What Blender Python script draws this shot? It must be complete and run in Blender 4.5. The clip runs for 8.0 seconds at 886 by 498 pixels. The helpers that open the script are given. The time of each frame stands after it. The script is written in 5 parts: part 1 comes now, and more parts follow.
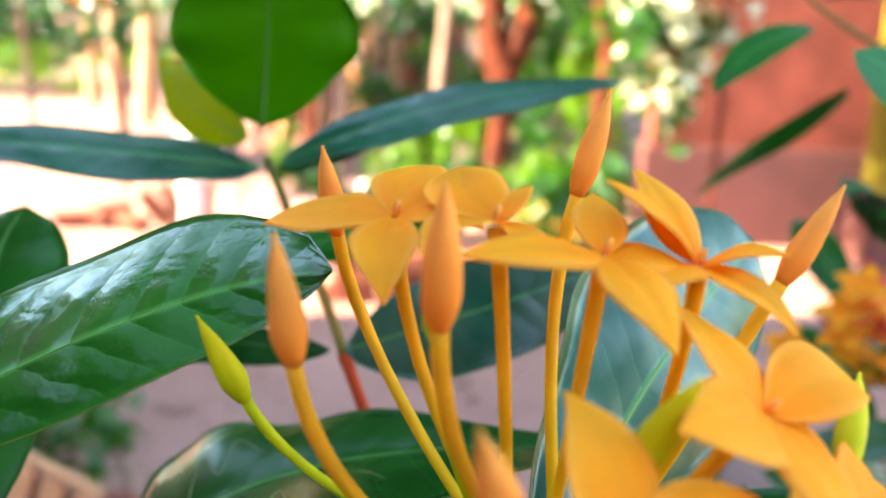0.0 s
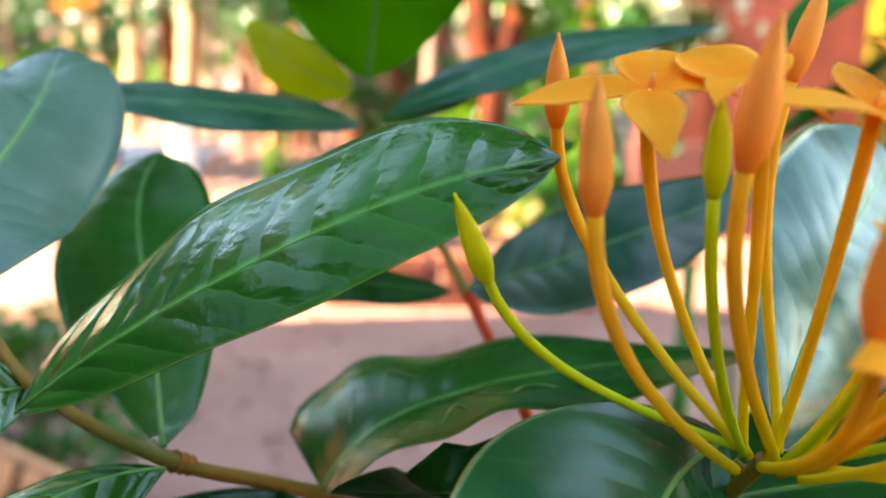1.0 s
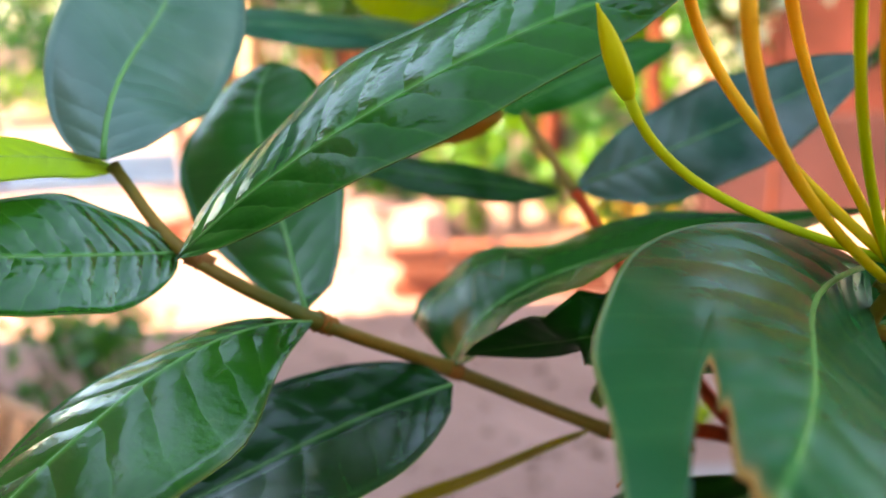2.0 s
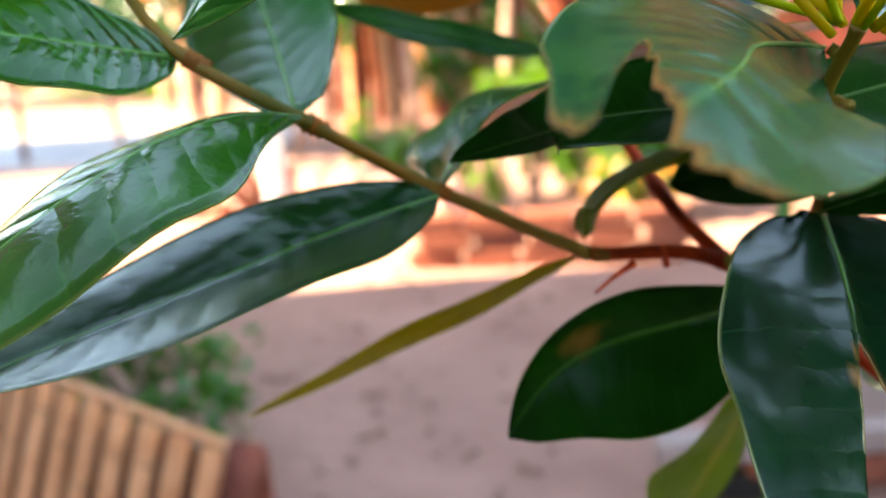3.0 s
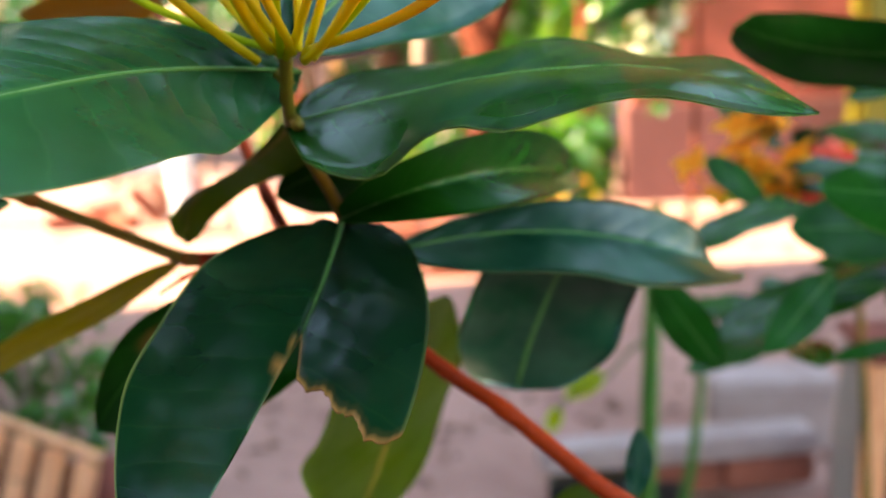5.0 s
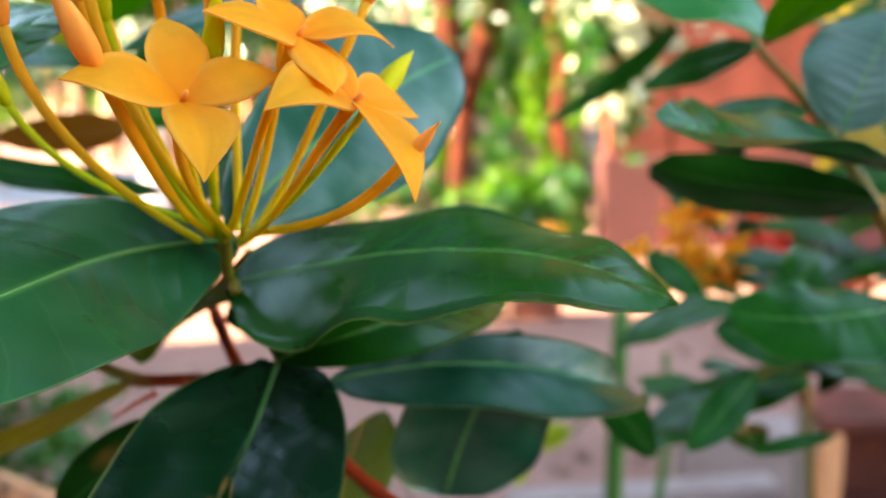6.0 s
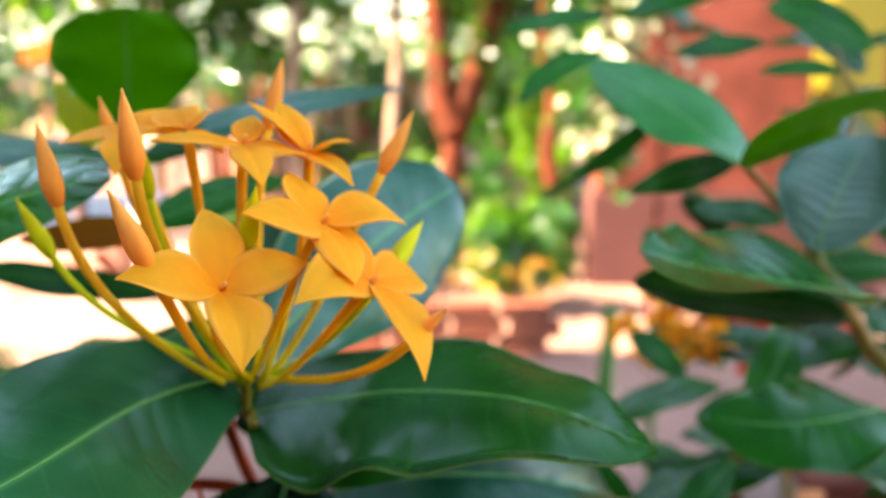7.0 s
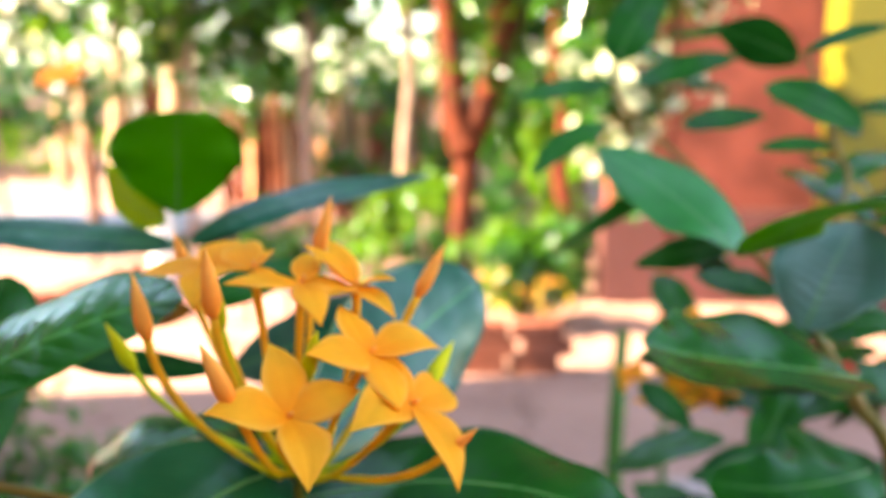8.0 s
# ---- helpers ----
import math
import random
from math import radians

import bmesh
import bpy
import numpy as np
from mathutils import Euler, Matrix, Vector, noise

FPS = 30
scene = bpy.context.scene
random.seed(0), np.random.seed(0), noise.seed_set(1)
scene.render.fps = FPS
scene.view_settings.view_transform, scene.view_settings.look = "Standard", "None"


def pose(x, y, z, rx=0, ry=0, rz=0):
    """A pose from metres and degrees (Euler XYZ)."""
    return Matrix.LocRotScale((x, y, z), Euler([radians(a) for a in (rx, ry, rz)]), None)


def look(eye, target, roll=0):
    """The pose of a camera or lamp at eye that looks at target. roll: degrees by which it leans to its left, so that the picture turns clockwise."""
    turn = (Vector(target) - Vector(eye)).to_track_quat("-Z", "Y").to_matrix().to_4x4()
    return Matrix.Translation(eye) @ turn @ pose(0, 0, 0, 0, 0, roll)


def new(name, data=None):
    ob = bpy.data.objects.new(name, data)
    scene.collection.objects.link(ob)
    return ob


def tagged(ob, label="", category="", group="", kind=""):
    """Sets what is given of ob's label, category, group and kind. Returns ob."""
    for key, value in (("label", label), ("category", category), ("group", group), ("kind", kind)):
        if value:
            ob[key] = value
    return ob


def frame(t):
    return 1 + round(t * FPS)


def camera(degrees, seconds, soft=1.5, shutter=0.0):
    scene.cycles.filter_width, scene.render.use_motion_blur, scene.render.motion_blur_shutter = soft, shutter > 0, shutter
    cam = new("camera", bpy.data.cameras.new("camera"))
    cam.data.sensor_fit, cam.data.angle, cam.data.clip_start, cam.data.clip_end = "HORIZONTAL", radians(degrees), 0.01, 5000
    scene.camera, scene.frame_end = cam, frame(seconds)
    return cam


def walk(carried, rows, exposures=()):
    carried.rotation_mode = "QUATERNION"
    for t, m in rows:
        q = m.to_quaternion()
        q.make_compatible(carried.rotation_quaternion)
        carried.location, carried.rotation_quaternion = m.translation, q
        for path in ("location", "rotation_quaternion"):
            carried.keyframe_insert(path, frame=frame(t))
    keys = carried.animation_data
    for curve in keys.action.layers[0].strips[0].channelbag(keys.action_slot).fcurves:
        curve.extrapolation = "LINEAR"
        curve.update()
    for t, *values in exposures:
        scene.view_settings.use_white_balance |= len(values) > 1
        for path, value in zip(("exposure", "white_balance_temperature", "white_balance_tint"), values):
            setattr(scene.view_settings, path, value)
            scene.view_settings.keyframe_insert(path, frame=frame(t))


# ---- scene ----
cam = camera(50.0, 8.0, 1.9)
PATH = [
    (0, (0.00911, -0.01024, 1.18853), (-0.12302, 1.91711, 0.67098), 1.197),
    (0.5, (-0.00866, -0.01795, 1.18049), (-0.14606, 1.91432, 0.68302), 0.761),
    (1, (-0.02772, -0.02210, 1.17149), (-0.13481, 1.90984, 0.66541), -0.118),
    (1.2, (-0.03318, -0.02094, 1.16649), (-0.16140, 1.90790, 0.65351), -1.003),
    (2.3, (-0.04047, -0.04207, 1.13704), (-0.31993, 1.87176, 0.62798), -3.945),
    (2.5, (-0.04077, -0.04641, 1.12934), (-0.33626, 1.86469, 0.61907), -4.016),
    (3, (-0.03214, -0.05426, 1.11375), (-0.32052, 1.84683, 0.56357), -4.428),
    (3.5, (-0.00786, -0.05766, 1.09920), (-0.25875, 1.84137, 0.52409), -4.409),
    (4, (0.01867, -0.05923, 1.09610), (-0.20128, 1.84295, 0.51876), -4.158),
    (4.5, (0.03990, -0.06050, 1.09903), (-0.14999, 1.85108, 0.54242), -3.960),
    (5.2, (0.06191, -0.06750, 1.11841), (-0.05091, 1.85872, 0.59215), -2.482),
    (6.3, (0.07393, -0.09001, 1.15409), (-0.00830, 1.86273, 0.72976), -1.040),
    (6.5, (0.07420, -0.09363, 1.16083), (-0.00329, 1.86312, 0.75445), -0.759),
    (7, (0.06994, -0.09829, 1.17685), (0.01091, 1.85987, 0.77418), 0.023),
    (7.5, (0.07020, -0.10983, 1.19128), (-0.00484, 1.85019, 0.80054), 0.147),
    (8, (0.06655, -0.12757, 1.21081), (-0.01716, 1.83510, 0.83540), -0.248),
]
walk(cam, [(t, look(e, g, r)) for t, e, g, r in PATH], [(0.0, 3.43, 8100.0, 5.5), (1.0, 3.37, 8900.0, 7.0), (2.5, 3.47, 9200.0, 7.5), (3.5, 3.3, 9100.0, 7.5), (4.5, 3.36, 8900.0, 7.0), (5.2, 3.36, 8900.0, 6.5), (6.5, 3.32, 8700.0, 5.5), (8.0, 3.32, 8700.0, 6.5)])
cam.data.dof.use_dof = True
cam.data.dof.focus_distance = 0.155
cam.data.dof.aperture_fstop = 14.0

# ---- light ----
world = bpy.data.worlds.new("world")
scene.world = world
world.use_nodes = True
wt = world.node_tree
sky = wt.nodes.new("ShaderNodeTexSky")
sky.sky_type, sky.sun_disc = "NISHITA", False
sky.sun_elevation, sky.sun_rotation = radians(40), radians(262)
sky.dust_density, sky.ozone_density, sky.air_density = 0.3, 2.6, 1.0
wt.links.new(sky.outputs[0], wt.nodes["Background"].inputs[0])
wt.nodes["Background"].inputs[1].default_value = 0.15
sun = new("sun", bpy.data.lights.new("sun", "SUN"))
sun.data.energy, sun.data.angle, sun.data.color = 4.6, radians(0.5), (1.0, 0.93, 0.82)
az, el = radians(262), radians(40)
sun.matrix_world = look((math.sin(az) * math.cos(el) * 20, math.cos(az) * math.cos(el) * 20, math.sin(el) * 20), (0, 0, 0))

GROUND = -0.1


# ---- materials ----
def material(name, color, rough=0.5, spec=0.5, other=None, scale=30.0, bump=0.0, bump_scale=80.0, metal=0.0, vary=0.0):
    m = bpy.data.materials.new(name)
    m.use_nodes = True
    nt = m.node_tree
    b = nt.nodes["Principled BSDF"]
    b.inputs["Roughness"].default_value = rough
    b.inputs["Specular IOR Level"].default_value = spec
    b.inputs["Metallic"].default_value = metal
    co = nt.nodes.new("ShaderNodeTexCoord")
    n1 = nt.nodes.new("ShaderNodeTexNoise")
    n1.inputs["Scale"].default_value, n1.inputs["Detail"].default_value = scale, 6
    nt.links.new(co.outputs["Object"], n1.inputs["Vector"])
    mix = nt.nodes.new("ShaderNodeMix")
    mix.data_type = "RGBA"
    mix.inputs["A"].default_value = (*color, 1)
    mix.inputs["B"].default_value = (*(other or [c * 0.6 for c in color]), 1)
    ramp = nt.nodes.new("ShaderNodeMapRange")
    ramp.inputs["From Min"].default_value, ramp.inputs["From Max"].default_value = 0.35, 0.68
    nt.links.new(n1.outputs["Fac"], ramp.inputs["Value"])
    nt.links.new(ramp.outputs[0], mix.inputs["Factor"])
    out = mix.outputs["Result"]
    if vary:
        inf = nt.nodes.new("ShaderNodeObjectInfo")
        geo = nt.nodes.new("ShaderNodeNewGeometry")
        add = nt.nodes.new("ShaderNodeMath")
        add.operation = "ADD"
        nt.links.new(inf.outputs["Random"], add.inputs[0])
        nt.links.new(geo.outputs["Random Per Island"], add.inputs[1])
        val = nt.nodes.new("ShaderNodeMapRange")
        val.inputs["From Max"].default_value = 2.0
        val.inputs["To Min"].default_value, val.inputs["To Max"].default_value = 1 - vary, 1 + vary
        nt.links.new(add.outputs[0], val.inputs["Value"])
        hsv = nt.nodes.new("ShaderNodeHueSaturation")
        nt.links.new(val.outputs[0], hsv.inputs["Value"])
        nt.links.new(out, hsv.inputs["Color"])
        out = hsv.outputs["Color"]
    nt.links.new(out, b.inputs["Base Color"])
    if bump:
        n2 = nt.nodes.new("ShaderNodeTexNoise")
        n2.inputs["Scale"].default_value, n2.inputs["Detail"].default_value = bump_scale, 8
        nt.links.new(co.outputs["Object"], n2.inputs["Vector"])
        bp = nt.nodes.new("ShaderNodeBump")
        bp.inputs["Strength"].default_value, bp.inputs["Distance"].default_value = bump, 0.5 / bump_scale
        nt.links.new(n2.outputs["Fac"], bp.inputs["Height"])
        nt.links.new(bp.outputs[0], b.inputs["Normal"])
    return m


def leaf_material(name, dark, light, vein, through_color, through_amount, rough=0.3, relief=0.35, gloss=0.2):
    """Glossy leaf: darker blade, pale side veins from the UV map, brown where the blade is worn, some light coming through."""
    m = material(name, dark, rough, gloss, light, 45.0)
    nt = m.node_tree
    L = nt.links.new
    b = nt.nodes["Principled BSDF"]
    base = b.inputs["Base Color"].links[0].from_socket
    uv = nt.nodes.new("ShaderNodeUVMap")
    sep = nt.nodes.new("ShaderNodeSeparateXYZ")
    L(uv.outputs[0], sep.inputs[0])

    def math_node(op, a, c=None):
        n = nt.nodes.new("ShaderNodeMath")
        n.operation = op
        for k, v in enumerate((a, c)):
            if v is None:
                continue
            if isinstance(v, (int, float)):
                n.inputs[k].default_value = v
            else:
                L(v, n.inputs[k])
        return n.outputs[0]

    across = math_node("ABSOLUTE", math_node("SUBTRACT", sep.outputs["Y"], 0.5))
    noise_n = nt.nodes.new("ShaderNodeTexNoise")
    noise_n.inputs["Scale"].default_value = 4.0
    L(uv.outputs[0], noise_n.inputs["Vector"])
    along = math_node("SUBTRACT", sep.outputs["X"], math_node("MULTIPLY", across, 0.22))
    along = math_node("ADD", along, math_node("MULTIPLY", noise_n.outputs["Fac"], 0.05))
    saw = math_node("FRACT", math_node("MULTIPLY", along, 12.0))
    ridge = math_node("ABSOLUTE", math_node("SUBTRACT", saw, 0.5))
    line = nt.nodes.new("ShaderNodeMapRange")
    line.inputs["From Min"].default_value, line.inputs["From Max"].default_value = 0.44, 0.5
    L(ridge, line.inputs["Value"])
    rib = nt.nodes.new("ShaderNodeMapRange")
    rib.inputs["From Min"].default_value, rib.inputs["From Max"].default_value = 0.03, 0.008
    L(across, rib.inputs["Value"])
    fac = math_node("MAXIMUM", math_node("MULTIPLY", line.outputs[0], 0.18), math_node("MULTIPLY", rib.outputs[0], 0.8))
    mx = nt.nodes.new("ShaderNodeMix")
    mx.data_type = "RGBA"
    mx.inputs["B"].default_value = (*vein, 1)
    L(fac, mx.inputs["Factor"])
    L(base, mx.inputs["A"])
    inf = nt.nodes.new("ShaderNodeObjectInfo")
    val = nt.nodes.new("ShaderNodeMapRange")
    val.inputs["To Min"].default_value, val.inputs["To Max"].default_value = 0.75, 1.3
    L(inf.outputs["Random"], val.inputs["Value"])
    hsv = nt.nodes.new("ShaderNodeHueSaturation")
    L(val.outputs[0], hsv.inputs["Value"])
    L(mx.outputs["Result"], hsv.inputs["Color"])
    edge = nt.nodes.new("ShaderNodeMapRange")
    edge.inputs["From Min"].default_value, edge.inputs["From Max"].default_value, edge.inputs["To Max"].default_value = 0.485, 0.497, 0.35
    L(across, edge.inputs["Value"])
    me = nt.nodes.new("ShaderNodeMix")
    me.data_type = "RGBA"
    me.inputs["B"].default_value = (0.20, 0.24, 0.05, 1)
    L(edge.outputs[0], me.inputs["Factor"])
    L(hsv.outputs["Color"], me.inputs["A"])
    worn = nt.nodes.new("ShaderNodeAttribute")
    worn.attribute_name = "worn"
    mw = nt.nodes.new("ShaderNodeMix")
    mw.data_type = "RGBA"
    mw.inputs["B"].default_value = (0.30, 0.13, 0.035, 1)
    L(worn.outputs["Fac"], mw.inputs["Factor"])
    L(me.outputs["Result"], mw.inputs["A"])
    L(mw.outputs["Result"], b.inputs["Base Color"])
    # quilted relief between the side veins, and a fine grain
    height = math_node("MULTIPLY", math_node("SINE", math_node("MULTIPLY", saw, 3.14159)), 0.8)
    height = math_node("MULTIPLY", height, math_node("SUBTRACT", 1.0, math_node("MULTIPLY", across, 1.9)))
    fine = nt.nodes.new("ShaderNodeTexNoise")
    fine.inputs["Scale"].default_value, fine.inputs["Detail"].default_value = 160.0, 5
    co = nt.nodes.new("ShaderNodeTexCoord")
    L(co.outputs["Object"], fine.inputs["Vector"])
    height = math_node("ADD", height, math_node("MULTIPLY", fine.outputs["Fac"], 0.7))
    bp = nt.nodes.new("ShaderNodeBump")
    bp.inputs["Strength"].default_value, bp.inputs["Distance"].default_value = relief, 0.0016
    L(height, bp.inputs["Height"])
    L(bp.outputs[0], b.inputs["Normal"])
    # the wax wears off in patches
    wax = nt.nodes.new("ShaderNodeTexNoise")
    wax.inputs["Scale"].default_value, wax.inputs["Detail"].default_value = 38.0, 3
    L(co.outputs["Object"], wax.inputs["Vector"])
    shine = nt.nodes.new("ShaderNodeMapRange")
    shine.inputs["From Min"].default_value, shine.inputs["From Max"].default_value = 0.36, 0.66
    shine.inputs["To Min"].default_value, shine.inputs["To Max"].default_value = 0.25 * gloss, 2.0 * gloss
    L(wax.outputs["Fac"], shine.inputs["Value"])
    L(shine.outputs[0], b.inputs["Specular IOR Level"])
    tr = nt.nodes.new("ShaderNodeBsdfTranslucent")
    tr.inputs["Color"].default_value = (*through_color, 1)
    ms = nt.nodes.new("ShaderNodeMixShader")
    ms.inputs[0].default_value = through_amount
    L(b.outputs[0], ms.inputs[1])
    L(tr.outputs[0], ms.inputs[2])
    L(ms.outputs[0], nt.nodes["Material Output"].inputs["Surface"])
    return m


LEAF_GLOSS = leaf_material("leaf_green", (0.004, 0.050, 0.003), (0.011, 0.088, 0.006), (0.04, 0.17, 0.02), (0.03, 0.40, 0.010), 0.08, 0.19, 0.45, 0.24)
LEAF_SMOOTH = leaf_material("leaf_green_smooth", (0.003, 0.054, 0.005), (0.008, 0.086, 0.008), (0.03, 0.16, 0.025), (0.02, 0.40, 0.012), 0.08, 0.25, 0.16, 0.12)
# Two darker copies of the leaf green: shade is put into the colour.
LEAF_SHADED = leaf_material("leaf_shaded_green", (0.0010, 0.016, 0.0010), (0.0022, 0.030, 0.0020), (0.02, 0.070, 0.009), (0.02, 0.30, 0.006), 0.03, 0.28, 0.08, 0.06)
LEAF_SHADED_GLOSSY = leaf_material("leaf_shaded_glossy", (0.0009, 0.0125, 0.0036), (0.0020, 0.023, 0.0075), (0.012, 0.040, 0.009), (0.02, 0.30, 0.006), 0.02, 0.24, 0.16, 0.27)
# Backlit leaves: base colours raised in place of light passing through.
LEAF_BACK = leaf_material("leaf_backlit", (0.030, 0.135, 0.002), (0.045, 0.17, 0.003), (0.06, 0.18, 0.012), (0.11, 0.44, 0.005), 0.48, 0.42, 0.2)
LEAF_LIT = leaf_material("leaf_light_green", (0.075, 0.24, 0.004), (0.11, 0.28, 0.006), (0.20, 0.34, 0.03), (0.20, 0.50, 0.010), 0.4, 0.35, 0.2)
LEAF_YELLOW = leaf_material("leaf_yellowing", (0.17, 0.155, 0.008), (0.26, 0.20, 0.012), (0.34, 0.18, 0.03), (0.55, 0.46, 0.02), 0.55, 0.45, 0.2)
LEAF_AMBER = leaf_material("leaf_amber", (0.16, 0.075, 0.006), (0.24, 0.10, 0.008), (0.30, 0.12, 0.02), (0.55, 0.26, 0.02), 0.5, 0.45, 0.2)
LEAF_PALE = leaf_material("leaf_young", (0.30, 0.46, 0.02), (0.38, 0.50, 0.03), (0.45, 0.50, 0.08), (0.60, 0.75, 0.04), 0.45, 0.35, 0.2)
LEAF_OLIVE = leaf_material("leaf_olive", (0.045, 0.085, 0.005), (0.08, 0.12, 0.006), (0.36, 0.20, 0.02), (0.26, 0.36, 0.015), 0.45, 0.45, 0.2)
LEAF_LIME = leaf_material("leaf_lime", (0.20, 0.29, 0.006), (0.29, 0.34, 0.008), (0.34, 0.34, 0.02), (0.62, 0.66, 0.010), 0.5, 0.4, 0.2)
# Reflected sky blue is tinted into the green here.
LEAF_TEAL = leaf_material("leaf_sky_tint", (0.0022, 0.040, 0.019), (0.006, 0.066, 0.030), (0.03, 0.14, 0.05), (0.02, 0.34, 0.03), 0.06, 0.28, 0.12, 0.34)
# Pale sky sheen on the blade, painted as a lighter base colour.
LEAF_PALE_SHEEN = leaf_material("leaf_pale_sheen", (0.050, 0.120, 0.075), (0.080, 0.160, 0.110), (0.11, 0.22, 0.13), (0.05, 0.36, 0.03), 0.10, 0.30, 0.3, 0.3)
LEAF_MID = leaf_material("leaf_mid_green", (0.014, 0.105, 0.022), (0.024, 0.140, 0.034), (0.05, 0.20, 0.06), (0.05, 0.42, 0.03), 0.10, 0.26, 0.2, 0.2)
# The blue part of the sheen is mixed into the base colour.
LEAF_SHEEN = leaf_material("leaf_blue_sheen", (0.005, 0.066, 0.018), (0.012, 0.102, 0.030), (0.04, 0.17, 0.04), (0.02, 0.38, 0.012), 0.08, 0.26, 0.24, 0.2)
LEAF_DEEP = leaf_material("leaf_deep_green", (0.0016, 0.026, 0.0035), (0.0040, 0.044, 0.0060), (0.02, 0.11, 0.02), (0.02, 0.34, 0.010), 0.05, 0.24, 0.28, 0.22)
LEAF_SHINY = leaf_material("leaf_shiny_green", (0.004, 0.050, 0.004), (0.011, 0.088, 0.008), (0.05, 0.18, 0.03), (0.03, 0.40, 0.010), 0.08, 0.18, 0.6, 0.45)
TRAIL = material("dry_trail", (0.16, 0.17, 0.07), 0.7, 0.2, (0.10, 0.12, 0.05), 90)
RIB = material("midrib", (0.06, 0.18, 0.035), 0.4, 0.3, (0.09, 0.22, 0.045), 60)
RIB_DARK = material("dark_midrib", (0.015, 0.060, 0.008), 0.4, 0.2, (0.03, 0.08, 0.012), 60)
RIB_OLD = material("old_midrib", (0.34, 0.22, 0.04), 0.5, 0.4, (0.28, 0.20, 0.04), 60)
STEM_GREEN = material("green_stem", (0.085, 0.085, 0.008), 0.5, 0.2, (0.25, 0.10, 0.012), 30, 0.4, 300)
STIPULE = material("stipule", (0.30, 0.10, 0.010), 0.6, 0.2, (0.16, 0.05, 0.008), 60, 0.5, 300)
STEM_YOUNG = material("young_stem", (0.16, 0.13, 0.010), 0.5, 0.2, (0.20, 0.075, 0.008), 50, 0.4, 300)
STALK_FRESH = material("fresh_green_stalk", (0.014, 0.085, 0.006), 0.55, 0.2, (0.034, 0.10, 0.010), 20, 0.3, 120)
STEM_RED = material("red_brown_stem", (0.48, 0.040, 0.003), 0.5, 0.12, (0.22, 0.018, 0.002), 60, 0.6, 250)


def flower_material(name, low, high, through_amount=0.3):
    """Petal and stalk colour, running from low at the stalk's foot to high at its top by the UV map."""
    m = material(name, high, 0.55, 0.12, [c * 0.85 for c in high], 120.0, 0.25, 500)
    nt = m.node_tree
    L = nt.links.new
    b = nt.nodes["Principled BSDF"]
    base = b.inputs["Base Color"].links[0].from_socket
    uv = nt.nodes.new("ShaderNodeUVMap")
    sep = nt.nodes.new("ShaderNodeSeparateXYZ")
    L(uv.outputs[0], sep.inputs[0])
    r = nt.nodes.new("ShaderNodeMapRange")
    r.inputs["From Min"].default_value, r.inputs["From Max"].default_value = 0.0, 0.75
    L(sep.outputs["X"], r.inputs["Value"])
    mx = nt.nodes.new("ShaderNodeMix")
    mx.data_type = "RGBA"
    mx.inputs["A"].default_value = (*low, 1)
    L(r.outputs[0], mx.inputs["Factor"])
    L(base, mx.inputs["B"])
    rim = nt.nodes.new("ShaderNodeMapRange")
    rim.interpolation_type = "SMOOTHSTEP"
    rim.inputs["From Min"].default_value, rim.inputs["From Max"].default_value, rim.inputs["To Max"].default_value = 0.30, 0.5, 0.55
    off = nt.nodes.new("ShaderNodeMath")
    off.operation = "SUBTRACT"
    off.inputs[1].default_value = 0.5
    size = nt.nodes.new("ShaderNodeMath")
    size.operation = "ABSOLUTE"
    L(sep.outputs["Y"], off.inputs[0])
    L(off.outputs[0], size.inputs[0])
    L(size.outputs[0], rim.inputs["Value"])
    pale = nt.nodes.new("ShaderNodeMix")
    pale.data_type = "RGBA"
    pale.inputs["B"].default_value = (*[min(1, c * 1.02 + k) for c, k in zip(high, (0.01, 0.06, 0.055))], 1)
    L(rim.outputs[0], pale.inputs["Factor"])
    L(mx.outputs["Result"], pale.inputs["A"])
    L(pale.outputs["Result"], b.inputs["Base Color"])
    tr = nt.nodes.new("ShaderNodeBsdfTranslucent")
    L(pale.outputs["Result"], tr.inputs["Color"])
    ms = nt.nodes.new("ShaderNodeMixShader")
    ms.inputs[0].default_value = through_amount
    L(b.outputs[0], ms.inputs[1])
    L(tr.outputs[0], ms.inputs[2])
    L(ms.outputs[0], nt.nodes["Material Output"].inputs["Surface"])
    return m


PETAL = flower_material("petal", (0.98, 0.295, 0.010), (0.99, 0.45, 0.028), 0.5)
STALK = flower_material("flower_stalk", (0.72, 0.58, 0.02), (0.97, 0.47, 0.030), 0.4)
STALK_GREEN = flower_material("green_stalk", (0.40, 0.54, 0.015), (0.62, 0.59, 0.015), 0.25)
BUD_ORANGE = flower_material("bud_orange", (0.98, 0.30, 0.035), (0.98, 0.41, 0.085), 0.35)
BUD_GREEN = flower_material("bud_green", (0.58, 0.56, 0.015), (0.74, 0.60, 0.02), 0.35)
SAND = material("sandy_ground", (0.37, 0.190, 0.150), 0.9, 0.2, (0.275, 0.135, 0.105), 2.2, 0.5, 12)
BAMBOO = material("bamboo", (0.86, 0.40, 0.20), 0.5, 0.3, (0.68, 0.26, 0.11), 14, 0.2, 60, vary=0.15)
BAMBOO_NODE = material("bamboo_node", (0.38, 0.18, 0.08), 0.6, 0.3, None, 30)
DARK_WOOD = material("dark_wood", (0.21, 0.050, 0.032), 0.7, 0.2, (0.10, 0.026, 0.018), 12, 0.4, 60)
RED_BARK = material("red_bark", (0.15, 0.028, 0.011), 0.85, 0.15, (0.06, 0.014, 0.007), 6, 0.8, 30)
